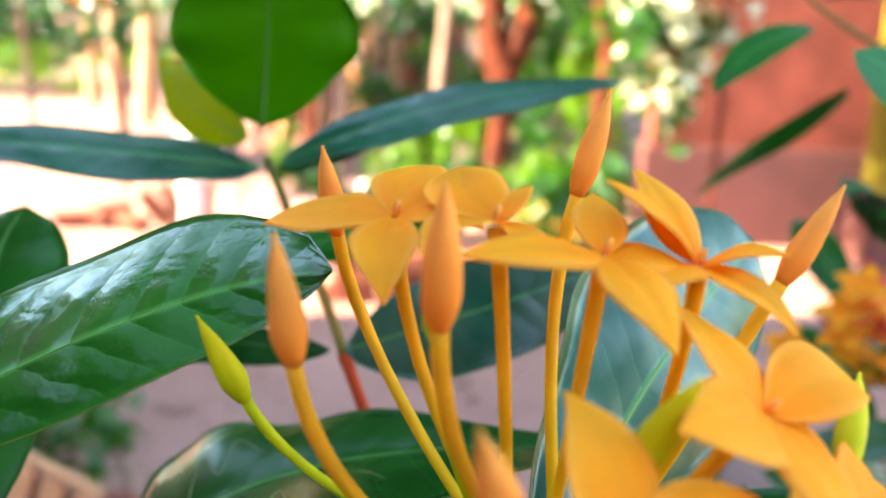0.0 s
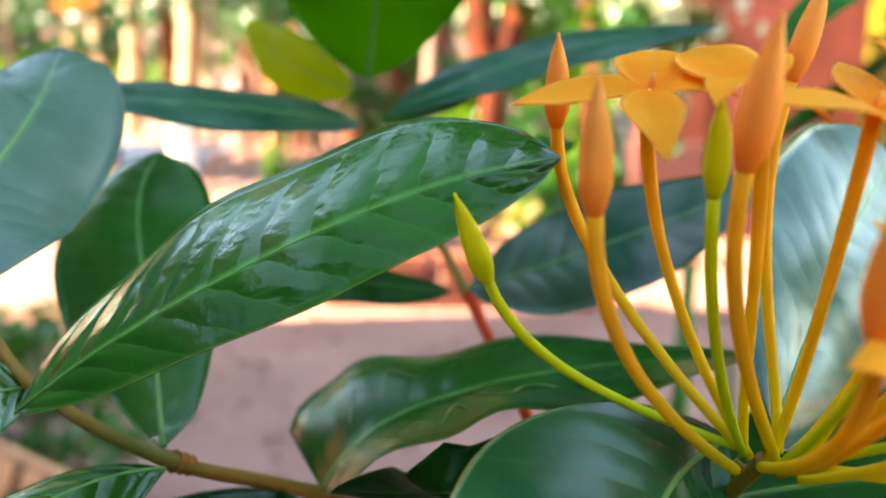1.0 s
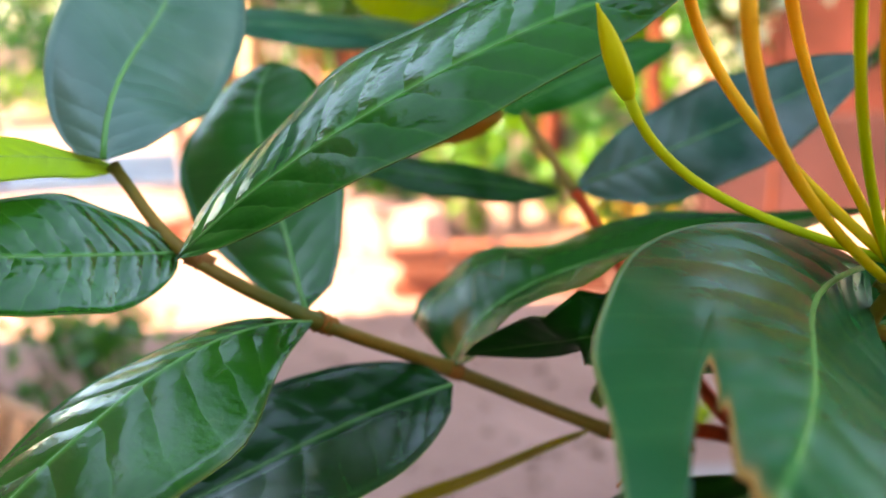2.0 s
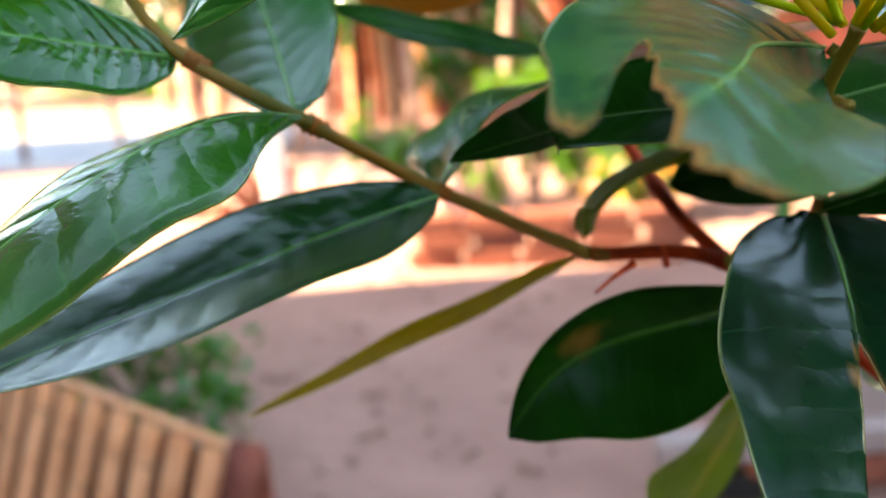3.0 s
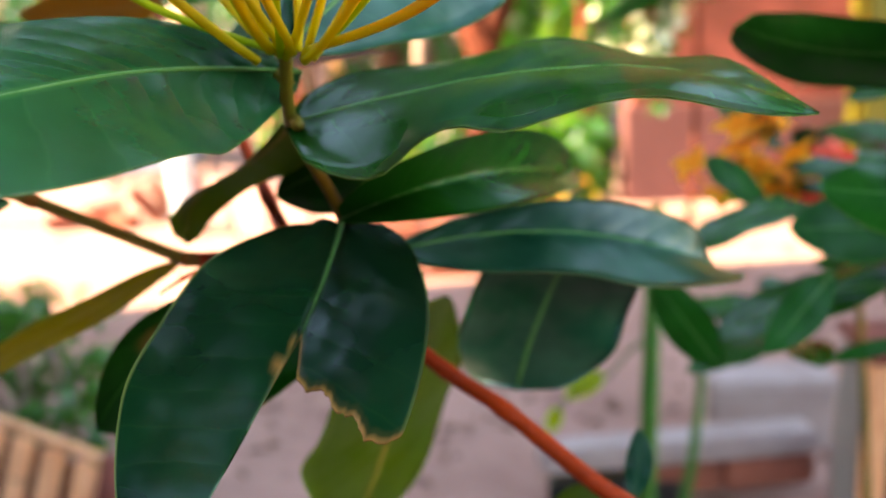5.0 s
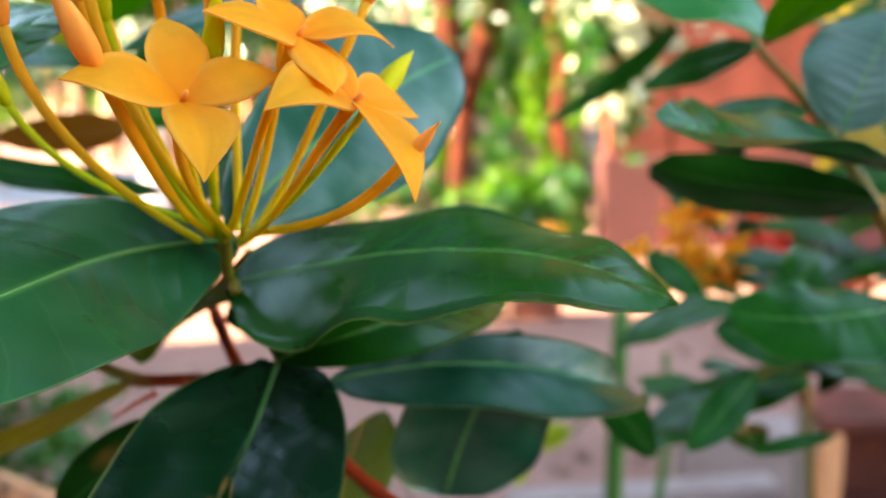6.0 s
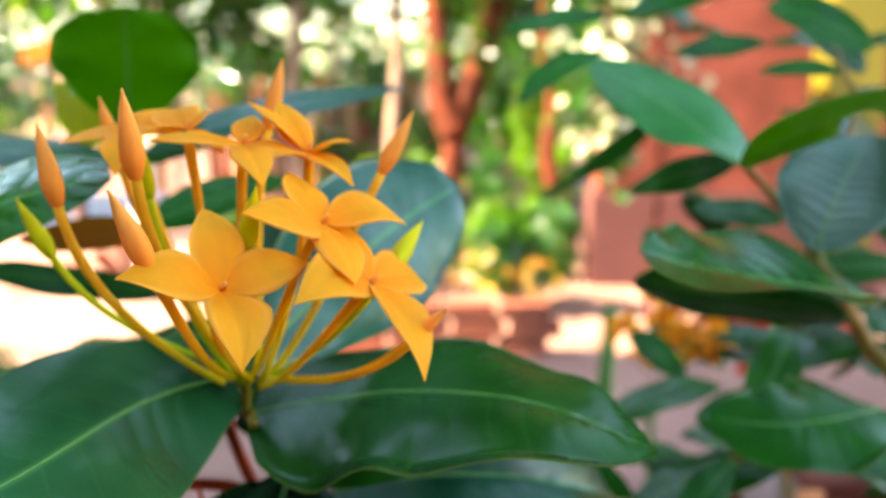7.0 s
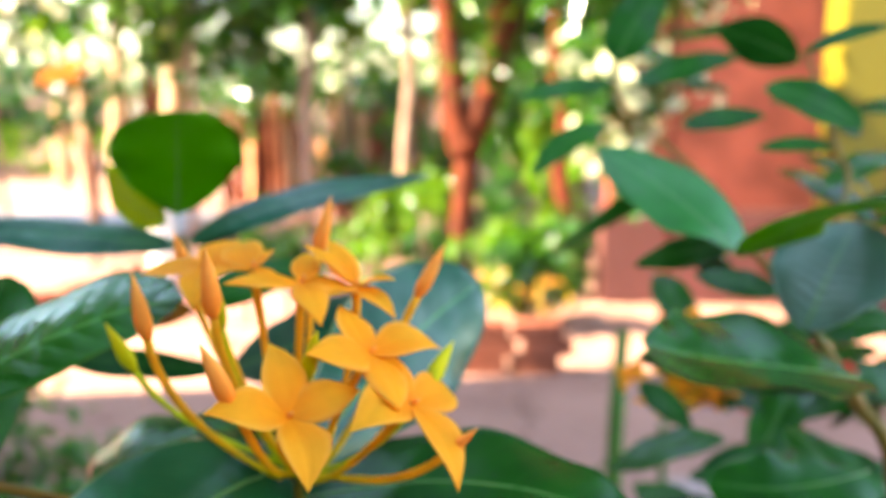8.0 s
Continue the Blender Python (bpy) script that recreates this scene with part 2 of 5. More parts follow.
GREY_BARK = material("grey_bark", (0.36, 0.22, 0.17), 0.85, 0.2, (0.22, 0.12, 0.09), 5, 0.8, 30)
POST_PALE = material("pale_post", (0.60, 0.38, 0.24), 0.8, 0.2, (0.42, 0.24, 0.14), 5, 0.4, 30)
WALL_RED = material("terracotta_wall", (0.24, 0.056, 0.038), 0.85, 0.2, (0.13, 0.032, 0.021), 4.5, 0.5, 30)
WALL_DADO = material("maroon_dado", (0.15, 0.05, 0.045), 0.8, 0.25, (0.11, 0.04, 0.035), 3, 0.3, 30)
YELLOW = material("yellow_paint", (0.156, 0.121, 0.008), 0.6, 0.3, (0.16, 0.125, 0.010), 3, 0.15, 30)
PLASTER = material("plaster", (0.22, 0.19, 0.16), 0.9, 0.2, (0.16, 0.13, 0.11), 2, 0.2, 30)
CONCRETE = material("concrete", (0.27, 0.24, 0.225), 0.9, 0.2, (0.19, 0.17, 0.16), 9, 0.5, 60)
PINK_BLOCK = material("pinkish_concrete", (0.36, 0.26, 0.24), 0.9, 0.2, (0.28, 0.19, 0.17), 9, 0.5, 60)
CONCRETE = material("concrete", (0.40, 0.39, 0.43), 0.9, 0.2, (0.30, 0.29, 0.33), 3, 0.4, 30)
DARK_PLASTER = material("dark_plaster", (0.075, 0.080, 0.060), 0.9, 0.2, (0.045, 0.055, 0.038), 2, 0.3, 30)
PINK_PLASTER = material("pink_plaster", (0.48, 0.25, 0.21), 0.9, 0.2, (0.36, 0.17, 0.14), 7, 0.5, 50)
WHITE_PAINT = material("whitewash", (0.78, 0.76, 0.72), 0.7, 0.3, (0.62, 0.58, 0.54), 8, 0.3, 50)
BRICK = material("brick", (0.26, 0.075, 0.045), 0.9, 0.2, (0.18, 0.05, 0.03), 14, 0.5, 60, vary=0.2)
# Shade of the gap under the slab, as a colour.
GAP_BLACK = material("gap_black", (0.012, 0.011, 0.011), 0.5, 0.3, (0.02, 0.018, 0.017), 20, 0.1, 60)
GREY_PAINT = material("grey_paint", (0.24, 0.215, 0.20), 0.6, 0.3, (0.18, 0.16, 0.15), 10, 0.2, 60)


def foliage_material(name, color, other, through_color):
    m = material(name, color, 0.25, 0.5, other, 0.9, vary=0.5)
    nt = m.node_tree
    tr = nt.nodes.new("ShaderNodeBsdfTranslucent")
    tr.inputs["Color"].default_value = (*through_color, 1)
    ms = nt.nodes.new("ShaderNodeMixShader")
    ms.inputs[0].default_value = 0.22
    nt.links.new(nt.nodes["Principled BSDF"].outputs[0], ms.inputs[1])
    nt.links.new(tr.outputs[0], ms.inputs[2])
    nt.links.new(ms.outputs[0], nt.nodes["Material Output"].inputs["Surface"])
    return m


FOLIAGE = foliage_material("foliage", (0.008, 0.058, 0.004), (0.022, 0.10, 0.008), (0.10, 0.34, 0.02))
FOLIAGE_LIGHT = foliage_material("foliage_light", (0.05, 0.16, 0.008), (0.10, 0.20, 0.010), (0.24, 0.42, 0.015))
# Near-white leaves that paint bright glints into the foliage.
GLINT_LEAF = foliage_material("glint_leaf", (0.62, 0.60, 0.42), (0.50, 0.52, 0.30), (0.60, 0.62, 0.35))
FOLIAGE_BLUE = foliage_material("foliage_dark", (0.005, 0.036, 0.006), (0.012, 0.060, 0.010), (0.05, 0.20, 0.03))
LITTER = material("dry_leaf_litter", (0.10, 0.05, 0.03), 0.8, 0.2, (0.16, 0.08, 0.04), 20, vary=0.4)
BLOOM = material("orange_bloom", (0.80, 0.20, 0.02), 0.6, 0.3, (0.70, 0.28, 0.03), 10, vary=0.3)
BLOOM_PALE = material("croton_leaf", (0.50, 0.20, 0.02), 0.5, 0.3, (0.30, 0.25, 0.02), 10, vary=0.3)
RED_BLOOM = material("red_bloom", (0.75, 0.045, 0.015), 0.6, 0.3, (0.6, 0.05, 0.02), 10, vary=0.2)


# ---- building helpers ----
def part(name, bm, mat, parent, label=""):
    """One mesh object under a thing or a part (or at top level, with parent None)."""
    me = bpy.data.meshes.new(name)
    bm.to_mesh(me)
    bm.free()
    me.materials.append(mat)
    ob = new(name, me)
    ob.parent = parent
    if label:
        ob["label"] = label
    return ob


def smooth(ob):
    ob.data.polygons.foreach_set("use_smooth", [True] * len(ob.data.polygons))
    return ob


def thing(name, place, label, category, group="", kind=""):
    ob = new(name)
    ob.location = place
    return tagged(ob, label, category, group, kind)


def under(ob, parent):
    """Parent ob so that its world-placed mesh stays where it is."""
    ob.parent = parent
    top = parent
    shift = Vector(parent.location)
    while top.parent:
        top = top.parent
        shift += Vector(top.location)
    ob.matrix_parent_inverse = Matrix.Translation(-shift)
    return ob


def curve_points(points, steps):
    """A smooth line (Catmull-Rom) through a few points."""
    p = [Vector(q) for q in points]
    p = [2 * p[0] - p[1]] + p + [2 * p[-1] - p[-2]]
    out = []
    for i in range(1, len(p) - 2):
        for k in range(steps):
            t = k / steps
            out.append(0.5 * (2 * p[i] + (p[i + 1] - p[i - 1]) * t + (2 * p[i - 1] - 5 * p[i] + 4 * p[i + 1] - p[i + 2]) * t * t
                              + (3 * p[i] - p[i - 1] - 3 * p[i + 1] + p[i + 2]) * t ** 3))
    out.append(p[-2])
    return out


def tube(bm, line, radius, sides=8, flat=1.0):
    """A tube with round ends along a line; radius(t) gives its half width at t from 0 to 1. UV: along, around."""
    uv = bm.loops.layers.uv.verify()
    rings = []
    n = len(line)
    ref = Vector((0.3, 0.1, 1)).normalized()
    for i, c in enumerate(line):
        d = (line[min(i + 1, n - 1)] - line[max(i - 1, 0)]).normalized()
        a = d.cross(ref)
        if a.length < 0.1:
            a = d.cross(Vector((1, 0, 0)))
        a.normalize()
        b = d.cross(a)
        r = radius(i / (n - 1))
        rings.append([bm.verts.new(c + (a * math.cos(2 * math.pi * k / sides) + b * flat * math.sin(2 * math.pi * k / sides)) * r) for k in range(sides)])
    for i in range(n - 1):
        for k in range(sides):
            f = bm.faces.new((rings[i][k], rings[i][(k + 1) % sides], rings[i + 1][(k + 1) % sides], rings[i + 1][k]))
            for lp, t in zip(f.loops, (i, i, i + 1, i + 1)):
                lp[uv].uv = (t / (n - 1), 0.5)
    for ring, t in ((rings[0][::-1], 0), (rings[-1], 1)):
        f = bm.faces.new(ring)
        for lp in f.loops:
            lp[uv].uv = (t, 0.5)


def box(bm, lo, hi, bevel=0.0):
    lo, hi = Vector(lo), Vector(hi)
    made = bmesh.ops.create_cube(bm, size=1.0, matrix=Matrix.LocRotScale((lo + hi) / 2, None, hi - lo))
    if bevel:
        edges = list({e for v in made["verts"] for e in v.link_edges})
        bmesh.ops.bevel(bm, geom=edges, offset=bevel, segments=2, affect="EDGES")


# ---- leaves ----
leaf_count = [0]


def jag(v):
    """An uneven torn line."""
    return 0.05 * noise.noise(Vector((v * 7, 3.1, 0))) + 0.03 * noise.noise(Vector((v * 23, 9.7, 0)))


def along_line(v, corners):
    """The height at v of a line through (v, height) corners."""
    for (v0, h0), (v1, h1) in zip(corners, corners[1:]):
        if v <= v1:
            return h0 + (h1 - h0) * (v - v0) / (v1 - v0)
    return corners[-1][1]


def torn_half(v):
    """How far along the blade reaches at v across: one half torn off past its middle."""
    return 1.0 if v > 0.0 else along_line(v, ((-1.0, 0.50), (-0.92, 0.53), (-0.77, 0.53), (-0.55, 0.49), (-0.27, 0.452), (-0.12, 0.435), (-0.06, 0.38), (0.0, 0.33))) + 0.3 * jag(v)


def eaten_tip(v):
    """The tip eaten away, with a deep gap beside a flap that still hangs on."""
    return along_line(v, ((-1.0, 0.90), (-0.42, 0.905), (-0.18, 0.89), (0.0, 0.85), (0.28, 0.825), (0.36, 0.785), (0.42, 0.725), (0.45, 0.745), (0.49, 0.66), (0.53, 0.645),
                          (0.555, 0.71), (0.575, 0.83), (0.59, 0.92), (0.66, 0.95), (0.75, 0.965), (0.9, 0.955), (1.0, 0.94))) + 0.32 * jag(v)


def leaf(plant, base, mid, tip, normal, width, fold, mat, reach=None, blunt=0.0, droop=0.22, other=None, curve=None, sway=(0, 0, 0), twist=0, flap=0, lobe=0, dry=(), trails=(), note=""):
    """An ixora leaf: an elliptic blade along a curved midrib, folded a little, quilted, with waved margins."""
    leaf_count[0] += 1
    rnd = random.Random(leaf_count[0])
    base, mid, tip, normal, sway = Vector(base), Vector(mid), Vector(tip), Vector(normal), Vector(sway)
    ctrl = 2 * mid - (base + tip) / 2
    n, m = (34, 80) if reach else (24, 14)
    ph, waves = rnd.uniform(0, 6), rnd.uniform(1.6, 3.0)
    halves = ((width, math.tan(radians(fold)), droop), (other[0], math.tan(radians(other[1])), other[2]) if other else (width, math.tan(radians(fold)), droop))

    def spot(u, v):
        c = base * (1 - u) ** 2 + ctrl * 2 * u * (1 - u) + tip * u * u + sway * math.sin(2 * math.pi * u)
        d = ((ctrl - base) * (1 - u) + (tip - ctrl) * u + sway * math.pi * math.cos(2 * math.pi * u)).normalized()
        nn = (normal - d * normal.dot(d)).normalized()
        turn = radians(twist) * (u - 0.5)
        nn = nn * math.cos(turn) + d.cross(nn) * math.sin(turn)
        s = d.cross(nn)
        x = min(1, max(0, u))
        bend, full = curve or (0.9 + 0.45 * blunt, 0.72 - 0.24 * blunt)
        if v < 0 and other and len(other) > 3:
            bend, full = other[3:]
        shape = math.sin(math.pi * x ** bend) ** full
        shape *= 1 + 0.025 * math.sin(9 * u + ph)
        wide, rise, sag = halves[0 if v > 0 else 1]
        half = wide / 2 * (0.02 + 0.98 * shape)
        lift = abs(v) * half * rise - sag * half * v * v
        lift += 0.06 * half * abs(v) ** 1.5 * math.sin(waves * 2 * math.pi * u + ph + (1.3 if v > 0 else 0))
        lift += 0.03 * half * abs(v) * noise.noise(Vector((u * 4 + ph, v * 1.5, ph)))
        lift += 0.012 * half * noise.noise(Vector((u * 11, v * 4 + ph, ph)))
        # rounded lobes that reach back past the stalk
        back = lobe * x / 0.035 * math.exp(1 - x / 0.035) * math.exp(-((abs(v) - 0.4) / 0.22) ** 2)
        return c + s * half * v + nn * lift - d * back, nn

    bm = bmesh.new()
    uv = bm.loops.layers.uv.verify()
    worn = bm.verts.layers.float.new("worn")
    grid = []
    thick = 0.00016
    for side in (1, -1):
        rows = []
        for i in range(n + 1):
            row = []
            for k in range(m + 1):
                v = 2 * k / m - 1
                end = reach(v) if reach else 1.0
                u = i / n * end
                # a flap beside a gap leans over towards the gap
                p, nn = spot(u, 1 - (1 - v) * (1 + flap * max(0, u - 0.82)) if flap and v > 0.56 else v)
                w = bm.verts.new(p + nn * thick * side)
                if end < 0.99:
                    w[worn] = 0.9 if i == n else 0.08 if i == n - 1 else 0.0
                for du, dv, dr, much in dry:
                    near = 1 - math.hypot((u - du), (v - dv) * 0.25) / dr + 0.5 * noise.noise(Vector((u * 14, v * 4, 1)))
                    w[worn] = max(w[worn], much * min(1, max(0, near * 2)))
                row.append((w, (u, k / m)))
            rows.append(row)
        grid.append(rows)

    def face(vs):
        f = bm.faces.new([v for v, _ in vs])
        f.smooth = True
        for lp, (_, c) in zip(f.loops, vs):
            lp[uv].uv = c

    for i in range(n):
        for k in range(m):
            q = ((i, k), (i + 1, k), (i + 1, k + 1), (i, k + 1))
            face([grid[0][a][c] for a, c in q][::-1])
            face([grid[1][a][c] for a, c in q])
    rim = [(i, 0) for i in range(n)] + [(n, k) for k in range(m)] + [(i, m) for i in range(n, 0, -1)] + [(0, k) for k in range(m, 0, -1)]
    for (a, c), (e, f) in zip(rim, rim[1:] + rim[:1]):
        face([grid[0][a][c], grid[1][a][c], grid[1][e][f], grid[0][e][f]])
    me = bpy.data.meshes.new("leaf")
    bm.to_mesh(me)
    bm.free()
    me.materials.append(mat)
    ob = under(new("leaf", me), plant)
    if note:
        ob["label"] = note
    for trail in trails:
        line = []
        for u, v, _ in curve_points([(u, v, 0) for u, v in trail], 8):
            p, nn = spot(u, v)
            line.append(p + nn * 0.00014)
        bm = bmesh.new()
        tube(bm, line, lambda t: 0.00022 + 0.0001 * math.sin(17 * t), 6, 0.5)
        tr = smooth(part("miner_trail", bm, TRAIL, None, "pale winding leaf miner trail"))
        tr.parent = ob
        tr.matrix_parent_inverse = Matrix.Identity(4)
    if width > 0.008:
        last = min(0.94, reach(0.0) - 0.02) if reach else 0.94
        bm = bmesh.new()
        line = []
        for i in range(13):
            p, nn = spot(i / 12 * last, 0)
            line.append(p + nn * 0.0001)
        tube(bm, line, lambda t: 0.0006 * (1 - 0.85 * t) * min(1.3, width / 0.03), 6, 0.6)
        rb = smooth(part("midrib", bm, RIB_OLD if mat in (LEAF_YELLOW, LEAF_OLIVE, LEAF_AMBER) else RIB_DARK if mat is LEAF_SHADED else RIB, None))
        rb.parent = ob
        rb.matrix_parent_inverse = Matrix.Identity(4)
    return ob


def stem(plant, points, r0, r1, mat, name="stem", knots=0.25):
    line = curve_points(points, 10)
    n = len(points) - 1
    bm = bmesh.new()
    tube(bm, line, lambda t: (r0 + (r1 - r0) * t) * (1 + knots * math.exp(-((t * n - round(t * n)) / 0.07) ** 2)), 10)
    return under(smooth(part(name, bm, mat, None)), plant)


petal_count = [0]


def petal(parent, centre, tip, normal, mat=None, width=0.6):
    """A pointed oval petal from the throat to its tip: narrow at its foot, grooved along the middle, its rims and tip bent back, each a little different."""
    petal_count[0] += 1
    rnd = random.Random(700 + petal_count[0])
    c, t, nrm = Vector(centre), Vector(tip), Vector(normal).normalized()
    ax = t - c
    ln = ax.length
    ax.normalize()
    nrm = (nrm - ax * nrm.dot(ax)).normalized()
    s = ax.cross(nrm)
    width *= rnd.uniform(0.9, 1.12)
    skew, arch, cup, back, roll = rnd.uniform(-0.10, 0.10), rnd.uniform(0.05, 0.13), rnd.uniform(-0.26, 0.16), rnd.uniform(0.02, 0.12), rnd.uniform(-0.18, 0.18)
    bm = bmesh.new()
    uv = bm.loops.layers.uv.verify()
    n, m = 18, 10
    grids = []
    for side in (1, -1):
        rows = []
        for i in range(n + 1):
            u = i / n
            half = ln * width / 2 * (0.13 * (1 - u) ** 2 + u ** 0.9 * (1 - u) ** 1.2 / 0.2383) + 0.00012
            row = []
            for k in range(m + 1):
                v = 2 * k / m - 1
                lift = ln * (arch * math.sin(math.pi * u) - back * u ** 4) + half * (cup * v * v - 0.10 * math.exp(-(v / 0.16) ** 2) + roll * v * u)
                lift += half * 0.05 * abs(v) * math.sin(7 * u + 3 * skew * 10 + (1 if v > 0 else 0))
                row.append(bm.verts.new(c + ax * ln * u + s * (half * v + ln * skew * math.sin(math.pi * u)) + nrm * (lift + side * 0.00016)))
            rows.append(row)
        grids.append(rows)

    def face(vs, cs):
        f = bm.faces.new(vs)
        f.smooth = True
        for lp, q in zip(f.loops, cs):
            lp[uv].uv = (0.25 + 0.75 * q[0] / n, q[1] / m)

    for i in range(n):
        for k in range(m):
            q = ((i, k), (i + 1, k), (i + 1, k + 1), (i, k + 1))
            face([grids[0][a][b] for a, b in q][::-1], q[::-1])
            face([grids[1][a][b] for a, b in q], q)
    for i in range(n):
        for k in (0, m):
            q = ((i, k), (i + 1, k))
            face([grids[0][q[0][0]][k], grids[1][q[0][0]][k], grids[1][q[1][0]][k], grids[0][q[1][0]][k]], (q[0], q[0], q[1], q[1]))
    ob = part("petal", bm, mat or PETAL, None)
    ob.parent = parent
    ob.matrix_parent_inverse = Matrix.Identity(4)
    return ob


HEART = Vector((0.0158, 0.1188, 1.1003))
foot_count = [0]


def stalk_line(top, arrive):
    """The line of a flower's stalk: out of the heart of the cluster, bending up into the flower from below."""
    foot_count[0] += 1
    rnd = random.Random(100 + foot_count[0])
    top = Vector(top)
    out = Vector((top.x - HEART.x, top.y - HEART.y, 0))
    foot = HEART + out * 0.10 + Vector((rnd.uniform(-1, 1), rnd.uniform(-1, 1), rnd.uniform(-0.5, 0.5))) * 0.0025
    ln = (top - foot).length
    a = foot + (out * 0.55 + Vector((0, 0, 0.35 * (top.z - foot.z)))) * 0.55
    b = top - Vector(arrive).normalized() * ln * 0.4
    pts = []
    for i in range(17):
        t = i / 16
        pts.append(foot * (1 - t) ** 3 + a * 3 * t * (1 - t) ** 2 + b * 3 * t * t * (1 - t) + top * t ** 3)
    return pts


ORANGE, GREEN = 0, 1


def bud(plant, tip, base, kind):
    """A closed flower: a spindle of furled petals on its long stalk."""
    tip, base = Vector(tip), Vector(base)
    d = tip - base
    bm = bmesh.new()
    rad = 0.00105 if kind == ORANGE else 0.00085
    tube(bm, stalk_line(base, d), lambda t: rad * (0.85 + 0.25 * t), 8)
    st = under(smooth(part("bud", bm, STALK if kind == ORANGE else STALK_GREEN, None)), plant)
    bm = bmesh.new()
    big = d.length * (0.128 if kind == ORANGE else 0.125)
    line = [base + d * (i / 16) for i in range(17)]
    tube(bm, line, lambda t: max(0.0002, big * (0.52 + 0.48 * min(1, t / 0.22) ** 0.8) * (1 - max(0, (t - 0.25) / 0.75) ** 1.9)), 12)
    for v in bm.verts:
        q = v.co - base
        t = q.dot(d) / d.length_squared
        a = math.atan2(q.dot(d.orthogonal().normalized()), q.dot(d.cross(d.orthogonal()).normalized()))
        v.co = base + d * t + (q - d * t) * (1 + 0.07 * math.sin(4 * a + 5 * t))
    hd = smooth(part("bud_head", bm, BUD_ORANGE if kind == ORANGE else BUD_GREEN, None))
    hd.parent = st
    hd.matrix_parent_inverse = Matrix.Identity(4)


def flower(plant, centre, tips, normal=None, width=0.57):
    """An open flower with its petals, a throat and a stamen on a long tube."""
    c = Vector(centre)
    tips = [Vector(t) for t in tips]
    if normal is None:
        normal = (tips[1] - tips[3]).cross(tips[0] - tips[2])
    nrm = Vector(normal).normalized()
    if nrm.dot(c - HEART) < 0:
        nrm = -nrm
    bm = bmesh.new()
    line = stalk_line(c - nrm * 0.001, nrm)
    tube(bm, line, lambda t: 0.00085 + 0.0004 * t ** 3, 8)
    st = under(smooth(part("flower", bm, STALK, None)), plant)
    for t in tips:
        petal(st, c + (t - c) * 0.03, t, nrm, None, width)
    side = nrm.orthogonal().normalized()
    bm = bmesh.new()
    tube(bm, [c + nrm * 0.0022 * i / 5 + side * 0.0006 * i / 5 for i in range(6)], lambda t: 0.00045 * (0.7 + 0.5 * math.sin(3 * t)), 8)
    s = smooth(part("stamen", bm, BUD_ORANGE, None))
    s.parent = st
    s.matrix_parent_inverse = Matrix.Identity(4)
    return st


# ---- the ground and the buildings ----
bm = bmesh.new()
bmesh.ops.create_grid(bm, x_segments=60, y_segments=60, size=60)
for v in bm.verts:
    v.co.z = 0.02 * noise.noise(v.co * 0.4)
ob = part("ground", bm, SAND, None)
ob.location.z = GROUND - 0.02
tagged(ob, "pale sandy yard, half in shade and half sunlit", "ground", kind="structure")

# Unseen wall behind the camera, kept dark so leaves mirror less brown.
bm = bmesh.new()
box(bm, (-3.58, -3.5, GROUND - 0.1), (6.0, -3.2, 2.4))
tagged(part("wall_south", bm, DARK_PLASTER, None), "unseen dark wall added behind the camera for darker reflections", "wall", kind="structure")
# Added out of view, to keep the sun off the bed.
bm = bmesh.new()
box(bm, (-4.1, -6.0, GROUND - 0.1), (-3.6, 3.24, 7.0), 0.02)
tagged(part("shade_wall_west", bm, PLASTER, None), "unseen tall wall added to shade the bed", "wall", kind="structure")

# Unseen wall, placed so that its shadow crosses the far yard.
bm = bmesh.new()
box(bm, (-7.7, 6.2, GROUND - 0.1), (-7.3, 7.8, 4.1), 0.02)
tagged(part("shadow_wall_far_west", bm, PLASTER, None), "unseen wall added to cast a shadow strip on the yard", "wall", kind="structure")

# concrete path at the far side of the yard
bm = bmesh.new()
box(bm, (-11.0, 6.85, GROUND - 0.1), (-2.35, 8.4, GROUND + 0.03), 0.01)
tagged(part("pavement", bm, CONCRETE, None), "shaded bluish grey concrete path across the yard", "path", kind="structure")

# terracotta house across the yard
bm = bmesh.new()
box(bm, (0.78, 5.2, 0.42), (6.0, 5.5, 3.6), 0.01)
wall = part("wall_north", bm, WALL_RED, None)
tagged(wall, "terracotta painted house wall with a maroon foot", "wall", kind="structure")
bm = bmesh.new()
box(bm, (0.74, 5.15, GROUND - 0.1), (6.0, 5.52, 0.42), 0.01)
part("dado", bm, WALL_DADO, wall, "maroon painted band")
pillar = thing("yellow_pillar", (2.0, 4.9, GROUND), "yellow painted square pillar before the red wall", "pillar")
bm = bmesh.new()
box(bm, (1.86, 4.78, GROUND - 0.05), (2.14, 5.06, 3.4), 0.012)
under(part("shaft", bm, YELLOW, None), pillar)
bm = bmesh.new()
box(bm, (1.82, 4.74, GROUND - 0.05), (2.18, 5.10, 0.15), 0.012)
under(part("foot", bm, WALL_DADO, None), pillar)


